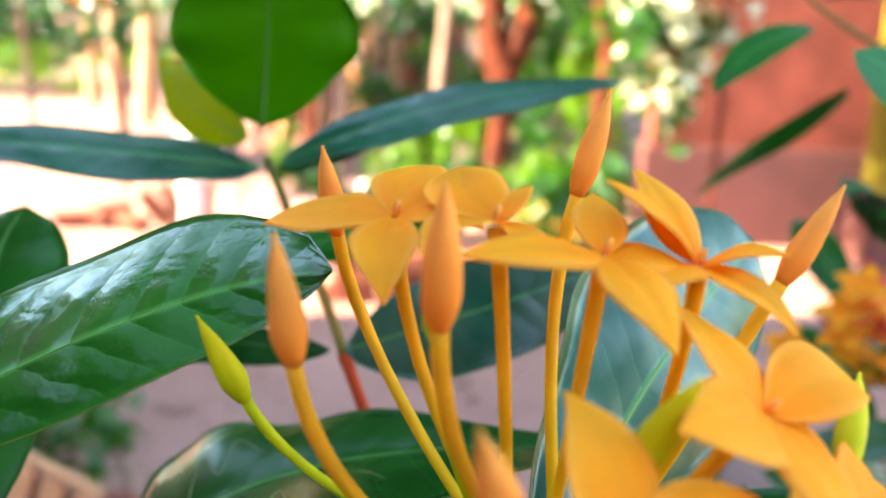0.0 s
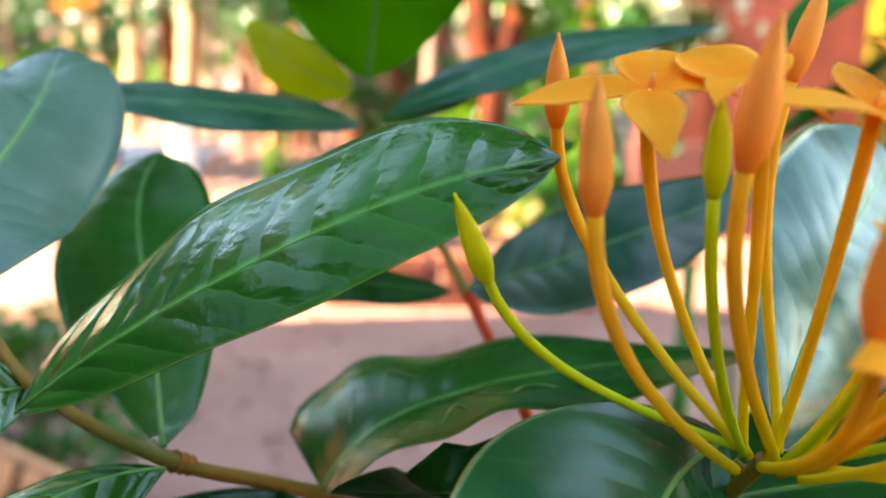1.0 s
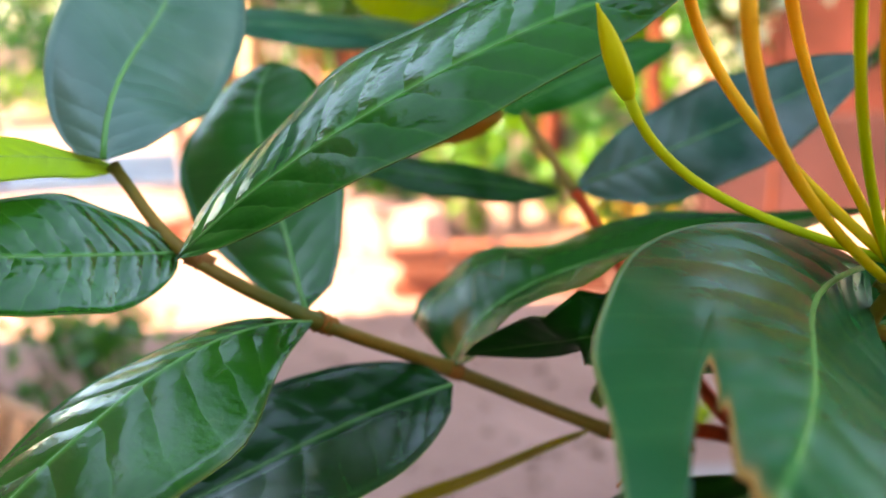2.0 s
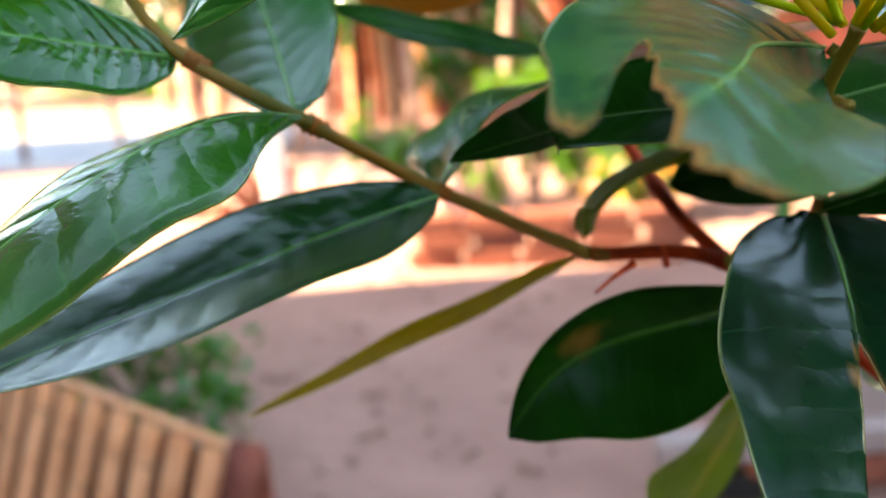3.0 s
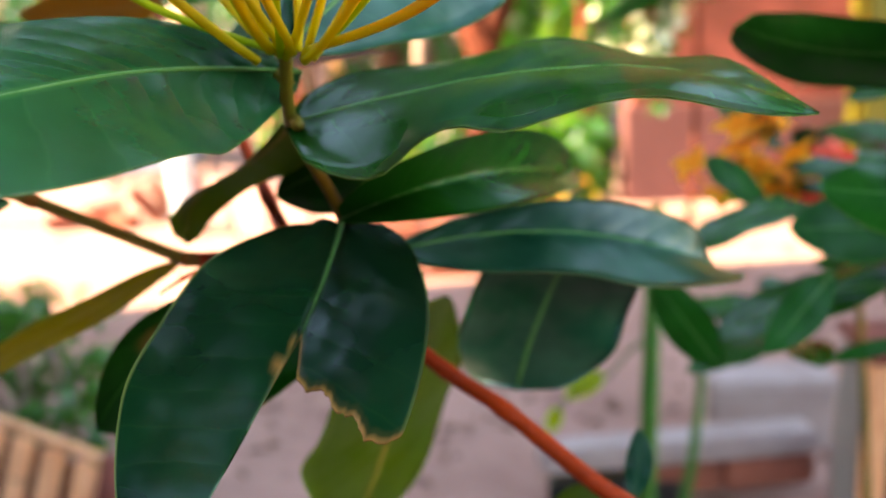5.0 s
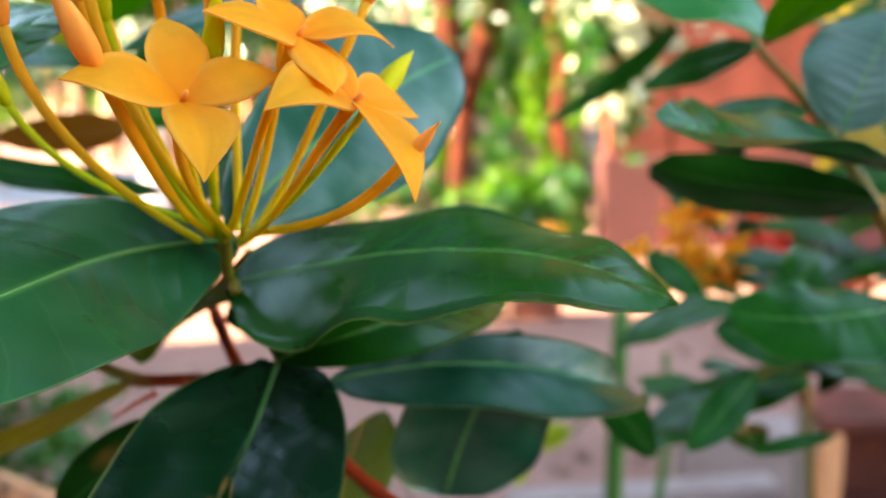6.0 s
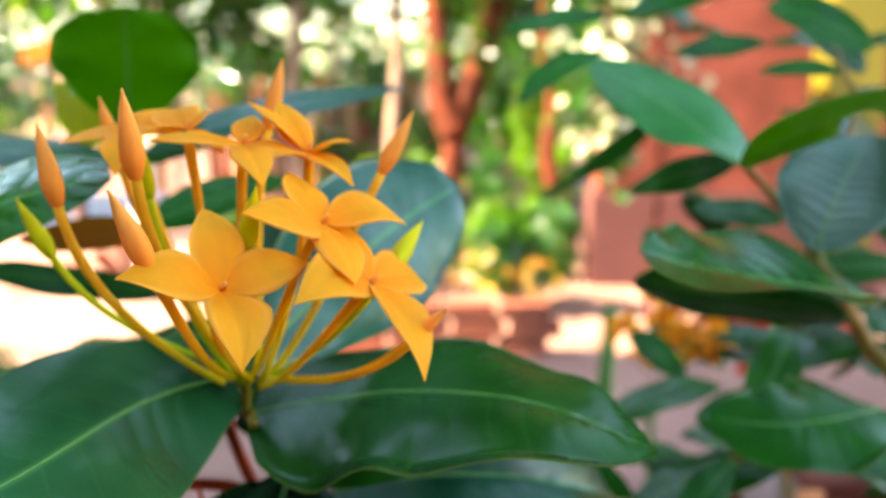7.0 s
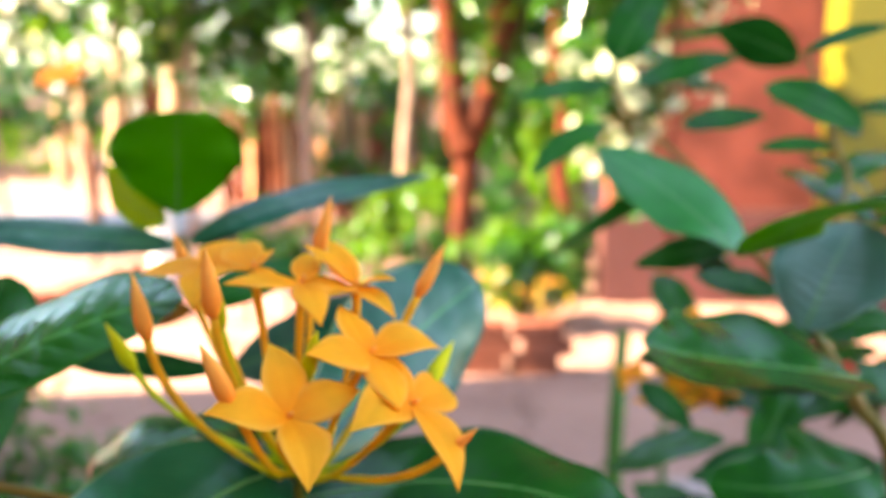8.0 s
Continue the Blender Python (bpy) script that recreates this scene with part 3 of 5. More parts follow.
# ---- trees, posts and plants of the yard ----
def leaf_cloud(name, centre, radii, count, size, mat, parent, seed, droop=0.4, clump=90, slim=0.2):
    """Many small pointed leaves in uneven clumps, as one mesh."""
    rnd = random.Random(seed)
    verts, faces = [], []
    clumps = [(Vector((rnd.uniform(-1, 1), rnd.uniform(-1, 1), rnd.uniform(-1, 1))) * 0.8, rnd.uniform(0.10, 0.26)) for _ in range(max(8, count // clump))]
    c, r = Vector(centre), Vector(radii)
    for _ in range(count):
        cl, spread = rnd.choice(clumps)
        q = cl + Vector((rnd.gauss(0, spread), rnd.gauss(0, spread), rnd.gauss(0, spread)))
        p = c + Vector((q.x * r.x, q.y * r.y, q.z * r.z))
        if p.z < GROUND + size:
            continue
        d = Vector((rnd.uniform(-1, 1), rnd.uniform(-1, 1), rnd.uniform(-0.8, 0.5) - droop)).normalized()
        s = d.cross(Vector((rnd.uniform(-1, 1), rnd.uniform(-1, 1), rnd.uniform(-1, 1)))).normalized()
        up = s.cross(d)
        ln = size * rnd.uniform(0.6, 1.4)
        i = len(verts)
        verts += [p, p + d * ln * 0.45 + s * ln * slim + up * ln * 0.06, p + d * ln, p + d * ln * 0.45 - s * ln * slim + up * ln * 0.06]
        faces += [(i, i + 1, i + 2), (i, i + 2, i + 3)]
    me = bpy.data.meshes.new(name)
    me.from_pydata([tuple(v) for v in verts], [], faces)
    me.materials.append(mat)
    ob = new(name, me)
    ob["kind"] = "stuff"
    return under(ob, parent)


def yard_tree(points, r0, r1, bark, label, limbs=(), crowns=(), seed=1):
    """A trunk through the given points, its limbs, and crowns of small leaves (place, radii, count, leaf size, material)."""
    foot = Vector(points[0])
    ob = thing("tree", (foot.x, foot.y, GROUND), label, "tree", "trees of the yard")
    low = Vector((foot.x, foot.y, GROUND - 0.05))
    stem(ob, [low] + list(points), r0, r1, bark, "trunk", 0.06)
    for k, line in enumerate(limbs):
        stem(ob, line, r1 * 0.95, r1 * 0.45, bark, "limb", 0.04)
    for k, (c, rad, count, size, mat) in enumerate(crowns):
        leaf_cloud("crown", c, rad, count, size, mat, ob, seed * 10 + k)
    return ob


def yard_shrub(place, radii, count, size, mat, label, seed, group="shrubs of the yard", slim=0.2, droop=0.2, clump=60):
    p = Vector((place[0], place[1], GROUND))
    ob = thing("shrub", p, label, "shrub", group)
    rnd = random.Random(seed)
    for k in range(5):
        a = rnd.uniform(0, 6.3)
        e = Vector(place) + Vector((math.cos(a) * radii[0] * 0.6, math.sin(a) * radii[1] * 0.6, rnd.uniform(0, 0.6) * radii[2]))
        stem(ob, [p + Vector((rnd.uniform(-1, 1) * 0.05, 0, -0.02)), (p + e) / 2 + Vector((rnd.uniform(-1, 1) * 0.1, 0, 0)), e], 0.02, 0.008, GREY_BARK, "branch", 0.0)
    leaf_cloud("foliage", place, radii, count, size, mat, ob, seed, droop, clump, slim)
    return ob


def post(foot, top, r, mat, label, group="posts of the yard"):
    f = Vector((foot[0], foot[1], GROUND - 0.05))
    ob = thing("post", (foot[0], foot[1], GROUND), label, "post", group)
    mid = (f + Vector(top)) / 2 + Vector((0.01, 0, 0))
    stem(ob, [f, mid, top], r, r * 0.92, mat, "shaft", 0.04)
    return ob


yard_tree([(-0.0742, 5.7724, 0.1227), (-0.0506, 5.8405, 0.4731), (-0.0159, 5.8955, 0.7533), (0.0900, 5.9536, 1.0333), (0.1602, 6.0102, 1.3134), (0.2405, 6.1007, 1.7687), (0.3349, 6.4922, 2.7287)], 0.055, 0.115, RED_BARK,
          "forked red-brown tree trunk among low shrubs",
          [[(-0.0299, 5.8815, 0.6833), (-0.1200, 5.9247, 0.9290), (-0.1317, 5.9779, 1.2095), (-0.2054, 6.0955, 1.8407), (-0.2857, 6.3596, 2.7068)]],
          [((0.0769, 6.7160, 2.8909), (1.3, 0.9, 0.55), 2600, 0.13, FOLIAGE)], 2)
yard_tree([(-1.2223, 6.7869, 0.3550), (-1.2451, 6.8877, 0.8867), (-1.2140, 6.9985, 1.4591), (-1.2720, 7.1994, 2.5226)], 0.045, 0.04, GREY_BARK, "slim reddish-brown tree trunk in the yard", [],
          [((-1.2043, 7.4615, 2.8120), (1.2, 0.8, 0.6), 2200, 0.13, FOLIAGE)], 3)
yard_tree([(-0.4019, 6.3419, -0.0234), (-0.4824, 6.4418, 0.5168), (-0.4452, 6.5466, 1.0564), (-0.4584, 6.6198, 1.4420), (-0.5288, 6.8086, 2.4448)], 0.05, 0.04, GREY_BARK, "slim wavy brown tree trunk in the yard", [],
          [((-0.6088, 7.0846, 2.8400), (1.2, 0.8, 0.6), 2000, 0.13, FOLIAGE_LIGHT)], 4)
yard_tree([(-2.9009, 8.7077, 0.1161), (-2.8607, 8.8401, 0.7994), (-2.8420, 8.9817, 1.5354), (-2.8311, 9.2436, 2.9024)], 0.12, 0.10, POST_PALE, "pale straight tree trunk at the yard's far side", [],
          [((-2.9787, 9.5101, 3.2628), (2.0, 1.0, 0.8), 2400, 0.16, FOLIAGE)], 5)
yard_tree([(-3.6027, 9.2079, 0.2240), (-3.5879, 9.3147, 0.7790), (-3.6025, 9.4839, 1.6670), (-3.6413, 9.7371, 2.9991)], 0.085, 0.07, POST_PALE, "pale straight tree trunk at the yard's far side", [],
          [((-4.1242, 9.9928, 3.3785), (2.0, 1.0, 0.8), 2400, 0.16, FOLIAGE)], 6)
yard_tree([(0.5673, 5.4118, 0.2252), (0.5160, 5.4847, 0.6180), (0.5483, 5.5362, 0.8796), (0.4971, 5.5966, 1.2070), (0.5443, 5.7362, 1.9265)], 0.05, 0.045, RED_BARK, "young red-barked tree beside the house", [],
          [((0.6419, 5.9611, 1.4820), (0.75, 0.5, 0.55), 1300, 0.11, FOLIAGE), ((0.5692, 6.0899, 2.1716), (1.0, 0.6, 0.5), 1500, 0.12, FOLIAGE_LIGHT)], 7)
glint_tree = thing("tree", (0.95, 4.5, GROUND), "thin tree before the red wall, some leaves near-white as painted glints", "tree", "trees of the yard")
stem(glint_tree, [(0.95, 4.5, GROUND - 0.05), (0.98, 4.5, 0.7), (0.93, 4.5, 1.9)], 0.018, 0.010, RED_BARK, "trunk", 0.05)
# Sparse near-white leaves stand for bright spots in front of the wall.
leaf_cloud("crown", (0.8532, 4.5208, 1.3636), (0.42, 0.2, 0.34), 90, 0.09, GLINT_LEAF, glint_tree, 611, 0.2, 12, 0.35)
leaf_cloud("crown", (0.7494, 4.5316, 0.9106), (0.20, 0.18, 0.40), 420, 0.085, FOLIAGE, glint_tree, 613, 0.4, 40, 0.3)
leaf_cloud("crown", (0.7476, 4.4460, 0.9960), (0.24, 0.15, 0.36), 40, 0.09, GLINT_LEAF, glint_tree, 614, 0.2, 6, 0.4)
leaf_cloud("crown", (0.7065, 4.6275, 1.4214), (0.46, 0.25, 0.50), 1000, 0.09, FOLIAGE, glint_tree, 612, 0.4, 60, 0.3)
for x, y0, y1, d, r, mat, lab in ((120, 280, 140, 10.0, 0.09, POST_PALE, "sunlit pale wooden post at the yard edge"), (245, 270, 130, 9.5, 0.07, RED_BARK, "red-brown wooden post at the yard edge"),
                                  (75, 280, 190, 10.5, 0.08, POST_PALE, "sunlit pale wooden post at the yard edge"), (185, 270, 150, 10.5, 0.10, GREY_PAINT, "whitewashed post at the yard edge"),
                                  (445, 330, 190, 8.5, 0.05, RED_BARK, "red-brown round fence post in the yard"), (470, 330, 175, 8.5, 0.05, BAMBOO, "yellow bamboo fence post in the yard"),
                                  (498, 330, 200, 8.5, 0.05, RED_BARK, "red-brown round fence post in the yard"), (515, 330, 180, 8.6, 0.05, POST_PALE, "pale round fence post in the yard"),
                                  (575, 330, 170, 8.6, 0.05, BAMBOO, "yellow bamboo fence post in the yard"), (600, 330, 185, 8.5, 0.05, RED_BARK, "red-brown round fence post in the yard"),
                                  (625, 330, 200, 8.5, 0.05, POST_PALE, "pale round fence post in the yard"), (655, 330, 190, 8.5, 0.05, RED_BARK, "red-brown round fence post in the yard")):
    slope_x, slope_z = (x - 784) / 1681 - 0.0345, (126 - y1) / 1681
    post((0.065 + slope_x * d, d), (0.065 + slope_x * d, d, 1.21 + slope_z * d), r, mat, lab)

# the fence of odd posts across the far side of the yard
rnd = random.Random(57)
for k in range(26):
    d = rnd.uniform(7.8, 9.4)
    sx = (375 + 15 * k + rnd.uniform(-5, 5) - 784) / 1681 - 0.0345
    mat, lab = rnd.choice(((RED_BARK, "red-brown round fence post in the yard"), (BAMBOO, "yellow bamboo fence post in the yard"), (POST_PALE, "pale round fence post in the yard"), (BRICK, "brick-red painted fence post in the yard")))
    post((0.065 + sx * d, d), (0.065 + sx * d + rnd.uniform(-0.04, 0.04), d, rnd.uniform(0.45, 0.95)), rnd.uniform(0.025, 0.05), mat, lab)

# boughs that hang into the top of the view, with unseen crowns above them
rnd = random.Random(31)
for k in range(11):
    x, d = -4.2 + 0.62 * k + rnd.uniform(-0.2, 0.2), rnd.uniform(6.6, 9.5)
    bough = thing("tree", (x, d, GROUND), "slender dark tree with hanging green boughs", "tree", "trees of the yard")
    h = rnd.uniform(1.75, 2.35)
    stem(bough, [(x, d, GROUND - 0.05), (x + rnd.uniform(-0.08, 0.08), d, 1.0), (x + rnd.uniform(-0.1, 0.1), d, h + 2.4), (x, d - 0.8, h + 4.6)], 0.028, 0.015, (RED_BARK, GREY_BARK)[k % 2], "trunk", 0.05)
    leaf_cloud("crown", (x, d, h), (0.95, 0.7, 0.75), 1900, 0.13, (FOLIAGE, FOLIAGE_BLUE, FOLIAGE_LIGHT)[k % 3], bough, 400 + k, 0.5, 70, 0.24)
    # A few near-white leaves, painted bright spots among the green.
    leaf_cloud("crown", (x, d - 0.3, h - 0.3), (1.0, 0.5, 0.8), 60, 0.08, GLINT_LEAF, bough, 450 + k, 0.3, 6, 0.4)
    # Crowns above the view, added to darken the sky that the leaves reflect.
    leaf_cloud("crown", (x, d + 0.6, h + 2.6), (1.3, 1.2, 1.4), 1100, 0.26, FOLIAGE_BLUE, bough, 500 + k, 0.3, 60, 0.26)
    if -1.2 < x < 1.6:
        leaf_cloud("crown", (x + 0.4, d - 2.2, h + 4.2), (1.3, 2.6, 1.4), 1100, 0.36, FOLIAGE_BLUE, bough, 550 + k, 0.3, 50, 0.3)

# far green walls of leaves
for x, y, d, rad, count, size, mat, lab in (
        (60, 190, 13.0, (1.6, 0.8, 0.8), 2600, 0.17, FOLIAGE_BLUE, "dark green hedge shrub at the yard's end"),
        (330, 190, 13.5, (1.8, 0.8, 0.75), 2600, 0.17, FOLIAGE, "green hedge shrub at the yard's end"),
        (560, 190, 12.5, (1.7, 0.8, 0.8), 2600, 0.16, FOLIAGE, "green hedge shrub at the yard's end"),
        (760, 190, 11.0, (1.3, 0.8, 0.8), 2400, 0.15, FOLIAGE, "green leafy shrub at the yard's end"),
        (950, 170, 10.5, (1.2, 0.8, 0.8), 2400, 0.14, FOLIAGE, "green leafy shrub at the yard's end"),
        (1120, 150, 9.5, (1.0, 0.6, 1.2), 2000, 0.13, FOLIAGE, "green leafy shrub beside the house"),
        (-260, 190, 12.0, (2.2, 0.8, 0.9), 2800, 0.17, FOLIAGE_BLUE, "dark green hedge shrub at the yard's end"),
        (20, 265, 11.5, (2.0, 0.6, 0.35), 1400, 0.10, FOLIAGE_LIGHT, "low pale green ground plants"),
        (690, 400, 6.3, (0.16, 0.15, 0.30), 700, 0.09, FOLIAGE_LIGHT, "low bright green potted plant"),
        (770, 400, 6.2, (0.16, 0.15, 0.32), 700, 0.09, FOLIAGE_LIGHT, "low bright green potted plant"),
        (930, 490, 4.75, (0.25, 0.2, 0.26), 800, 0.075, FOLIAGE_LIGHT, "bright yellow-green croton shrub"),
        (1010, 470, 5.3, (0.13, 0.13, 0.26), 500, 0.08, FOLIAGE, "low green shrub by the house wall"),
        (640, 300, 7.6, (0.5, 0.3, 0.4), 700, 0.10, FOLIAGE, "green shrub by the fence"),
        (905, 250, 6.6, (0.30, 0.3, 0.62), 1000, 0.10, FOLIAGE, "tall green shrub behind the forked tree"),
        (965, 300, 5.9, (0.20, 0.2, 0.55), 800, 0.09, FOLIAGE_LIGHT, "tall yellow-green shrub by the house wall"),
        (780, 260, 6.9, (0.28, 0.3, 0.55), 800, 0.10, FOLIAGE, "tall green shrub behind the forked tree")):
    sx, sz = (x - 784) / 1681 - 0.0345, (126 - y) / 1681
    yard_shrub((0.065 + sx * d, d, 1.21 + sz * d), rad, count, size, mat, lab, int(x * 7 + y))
rnd = random.Random(44)
for k in range(9):
    x = -1.25 + 0.2 * k + rnd.uniform(-0.05, 0.05)
    y = 5.35 - 0.22 * k * (k < 5) - 0.2 * (k >= 5) + rnd.uniform(-0.1, 0.25)
    h = rnd.uniform(0.30, 0.52)
    yard_shrub((x, y, GROUND + 0.12 + h / 2), (0.10, 0.10, h / 2), 150, 0.085, (FOLIAGE_LIGHT, FOLIAGE_LIGHT, FOLIAGE)[k % 3], "slender young plant with yellow-green leaves in the far bed", 820 + k, "young plants in the bed", 0.24, 0.5, 14)

croton = thing("shrub", (0.30, 4.62, GROUND), "low croton with yellow and orange leaves by the brick edging", "shrub")
stem(croton, [(0.30, 4.62, GROUND - 0.02), (0.31, 4.62, 0.05), (0.30, 4.6, 0.22)], 0.02, 0.01, GREY_BARK, "branch")
leaf_cloud("foliage", (0.30, 4.55, 0.12), (0.26, 0.16, 0.13), 50, 0.07, BLOOM_PALE, croton, 951, 0.3, 20, 0.22)
leaf_cloud("foliage", (0.34, 4.60, 0.30), (0.24, 0.16, 0.2), 300, 0.10, FOLIAGE, croton, 952, 0.4, 16, 0.22)

orange_shrub = thing("shrub", (-2.6, 6.2, GROUND), "shrub with orange blossoms among the trees", "shrub")
stem(orange_shrub, [(-2.6, 6.2, GROUND - 0.02), (-2.63, 6.2, 0.5), (-2.6802, 6.0542, 1.1116)], 0.025, 0.012, GREY_BARK, "branch")
leaf_cloud("blossoms", (-2.6806, 6.0736, 1.2130), (0.15, 0.12, 0.07), 200, 0.06, BLOOM, orange_shrub, 41)
leaf_cloud("foliage", (-2.7241, 6.1364, 1.0180), (0.30, 0.2, 0.22), 260, 0.09, FOLIAGE_BLUE, orange_shrub, 42)

# brick edging of the far bed
edging = thing("brick_edging", (0.0, 3.90, GROUND), "low red brick edging of a plant bed", "edging")
bm = bmesh.new()
box(bm, (-0.11, -0.05, -0.035), (0.11, 0.05, 0.035), 0.006)
brick_mesh = bpy.data.meshes.new("brick")
bm.to_mesh(brick_mesh)
bm.free()
brick_mesh.materials.append(BRICK)
rnd = random.Random(8)
for row in range(3):
    for k in range(5):
        ob = new("brick", brick_mesh)
        ob.parent = edging
        ob.location = (-0.66 + 0.24 * k + 0.05 * (row % 2) + rnd.uniform(-0.008, 0.008), rnd.uniform(-0.01, 0.01), 0.03 + 0.078 * row)
        ob.rotation_euler = (0, 0, rnd.uniform(-0.05, 0.05))

# an unseen tree added beyond the wall, whose thin crown dapples the sunlit yard
yard_tree([(-6.2, 4.9, GROUND), (-6.1, 4.8, 1.5), (-6.1, 4.7, 3.2), (-6.1, 4.6, 4.4)], 0.08, 0.04, GREY_BARK, "unseen thin-crowned tree added to dapple the yard", [],
          [((-6.1, 4.5, 4.0), (1.1, 0.9, 0.8), 130, 0.24, FOLIAGE), ((-5.6, 5.4, 3.6), (0.9, 0.8, 0.6), 60, 0.22, FOLIAGE)], 71)

# dry leaves and bits strewn over the ground
rnd = random.Random(91)
verts, faces = [], []
for k in range(700):
    d = rnd.uniform(1.0, 7.0)
    p = Vector((rnd.uniform(-0.55, 0.45) * d, d, GROUND - 0.008))
    a = rnd.uniform(0, 6.28)
    e = Vector((math.cos(a), math.sin(a), 0)) * rnd.uniform(0.008, 0.035)
    w = Vector((-e.y, e.x, 0)) * rnd.uniform(0.2, 0.5)
    i = len(verts)
    verts += [p - e, p + w + Vector((0, 0, rnd.uniform(0.004, 0.014))), p + e, p - w + Vector((0, 0, rnd.uniform(0.004, 0.014)))]
    faces += [(i, i + 1, i + 2), (i, i + 2, i + 3)]
me = bpy.data.meshes.new("leaf_litter")
me.from_pydata([tuple(v) for v in verts], [], faces)
me.materials.append(LITTER)
tagged(new("leaf_litter", me), "dry brown leaves strewn over the sandy ground", "leaf litter", kind="stuff")


# ---- leaves of the near shrub ----
shrub = thing("ixora_shrub", (0.12, 0.16, GROUND), "ixora shrub with glossy dark leaves and an orange-yellow flower cluster", "shrub")
shrub_two = thing("ixora_shrub", (0.25, 0.45, GROUND), "second ixora shrub with glossy leaves, farther along the bed", "shrub")
leaf(shrub, (-0.1056, 0.1177, 1.1062), (-0.0620, 0.1198, 1.1335), (-0.0173, 0.1284, 1.1473), (-0.2922, -0.8192, 0.4934), 0.0216, 3.7, LEAF_SHINY, droop=0.172, other=(0.0458, -18.3, 0.350, 1.021, 0.500), curve=(1.103, 0.650), sway=(-0.0018, -0.0013, -0.0009), twist=2.7)
leaf(shrub, (-0.1146, 0.1390, 1.1016), (-0.1300, 0.1147, 1.1081), (-0.1518, 0.0898, 1.1158), (0.6886, -0.3346, 0.6433), 0.0255, 15, LEAF_SHINY)
leaf(shrub, (-0.1306, 0.1508, 1.1172), (-0.1355, 0.1183, 1.1251), (-0.1407, 0.0844, 1.1285), (0.5851, 0.0490, 0.8095), 0.0133, 10, LEAF_PALE)
leaf(shrub, (-0.1263, 0.1377, 1.1209), (-0.1268, 0.1625, 1.1415), (-0.1300, 0.2012, 1.1611), (0.1907, -0.9372, -0.2922), 0.0413, 7.5, LEAF_PALE_SHEEN, droop=0.230, other=(0.0339, 0.9, 0.312, 1.255, 0.378), curve=(1.294, 0.350), sway=(-0.0011, -0.0005, 0.0010), twist=8.9)
leaf(shrub, (-0.0917, 0.1444, 1.0873), (-0.1135, 0.1970, 1.1101), (-0.1171, 0.2253, 1.1325), (-0.0041, -0.5012, 0.8653), 0.0384, 14.4, LEAF_SMOOTH, droop=0.160, other=(0.0462, -2.4, 0.355, 1.392, 0.596), curve=(1.322, 0.350), sway=(0.0015, 0.0005, -0.0016), twist=0.3)
leaf(shrub, (-0.0876, 0.1334, 1.0885), (-0.1158, 0.0955, 1.0841), (-0.1460, 0.0395, 1.0527), (-0.1433, -0.0837, 0.9861), 0.0264, 5.2, LEAF_GLOSS, droop=0.158, other=(0.0435, -5.5, 0.266, 1.015, 0.938), curve=(1.192, 0.657), sway=(-0.0002, 0.0006, 0.0008), twist=11.2)
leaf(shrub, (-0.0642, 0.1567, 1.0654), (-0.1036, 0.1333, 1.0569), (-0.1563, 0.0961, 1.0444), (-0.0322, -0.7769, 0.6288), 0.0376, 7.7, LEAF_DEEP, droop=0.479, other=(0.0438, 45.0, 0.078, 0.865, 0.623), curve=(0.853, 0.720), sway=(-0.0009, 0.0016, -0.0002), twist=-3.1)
leaf(shrub, (-0.0655, 0.1695, 1.0645), (-0.0371, 0.1774, 1.0851), (0.0298, 0.1758, 1.0966), (-0.7881, -0.2816, 0.5474), 0.0698, 25.4, LEAF_SMOOTH, droop=0.009, other=(0.0726, 4.3, 0.256, 0.450, 0.891), curve=(1.251, 0.605), sway=(0.0001, -0.0018, 0.0008), twist=-36.3, dry=[(0.05, 0.0, 0.06, 0.7), (0.13, -0.1, 0.05, 0.6)], trails=[((0.3, 0.35), (0.36, 0.62), (0.4, 0.45), (0.45, 0.7), (0.5, 0.4), (0.53, 0.68)), ((0.22, -0.2), (0.28, -0.5), (0.33, -0.25), (0.38, -0.6), (0.45, -0.35)), ((0.55, 0.2), (0.62, 0.5), (0.66, 0.3), (0.72, 0.5))], note='leaf with pale miner trails and a dry base')
leaf(shrub, (-0.0329, 0.1820, 1.0424), (-0.0768, 0.1901, 1.0191), (-0.1327, 0.1952, 0.9912), (0.3167, -0.5640, -0.7626), 0.0169, 10, LEAF_YELLOW)
leaf(shrub, (0.0149, 0.1779, 1.0310), (-0.0242, 0.1625, 1.0269), (-0.0514, 0.1559, 1.0043), (0.0923, -0.9957, -0.0110), 0.0249, 7.5, LEAF_SHADED, droop=-0.241, other=(0.0356, 31.8, -0.384, 1.032, 0.619), curve=(0.883, 0.967), sway=(0.0005, -0.0010, -0.0016), twist=-1.3, dry=[(0.62, 0.35, 0.09, 0.32)])
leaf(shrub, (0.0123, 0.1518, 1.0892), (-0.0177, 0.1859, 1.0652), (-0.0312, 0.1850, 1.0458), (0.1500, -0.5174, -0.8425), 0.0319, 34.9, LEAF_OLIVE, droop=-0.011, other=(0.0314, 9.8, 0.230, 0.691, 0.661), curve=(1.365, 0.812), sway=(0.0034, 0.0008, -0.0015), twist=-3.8)
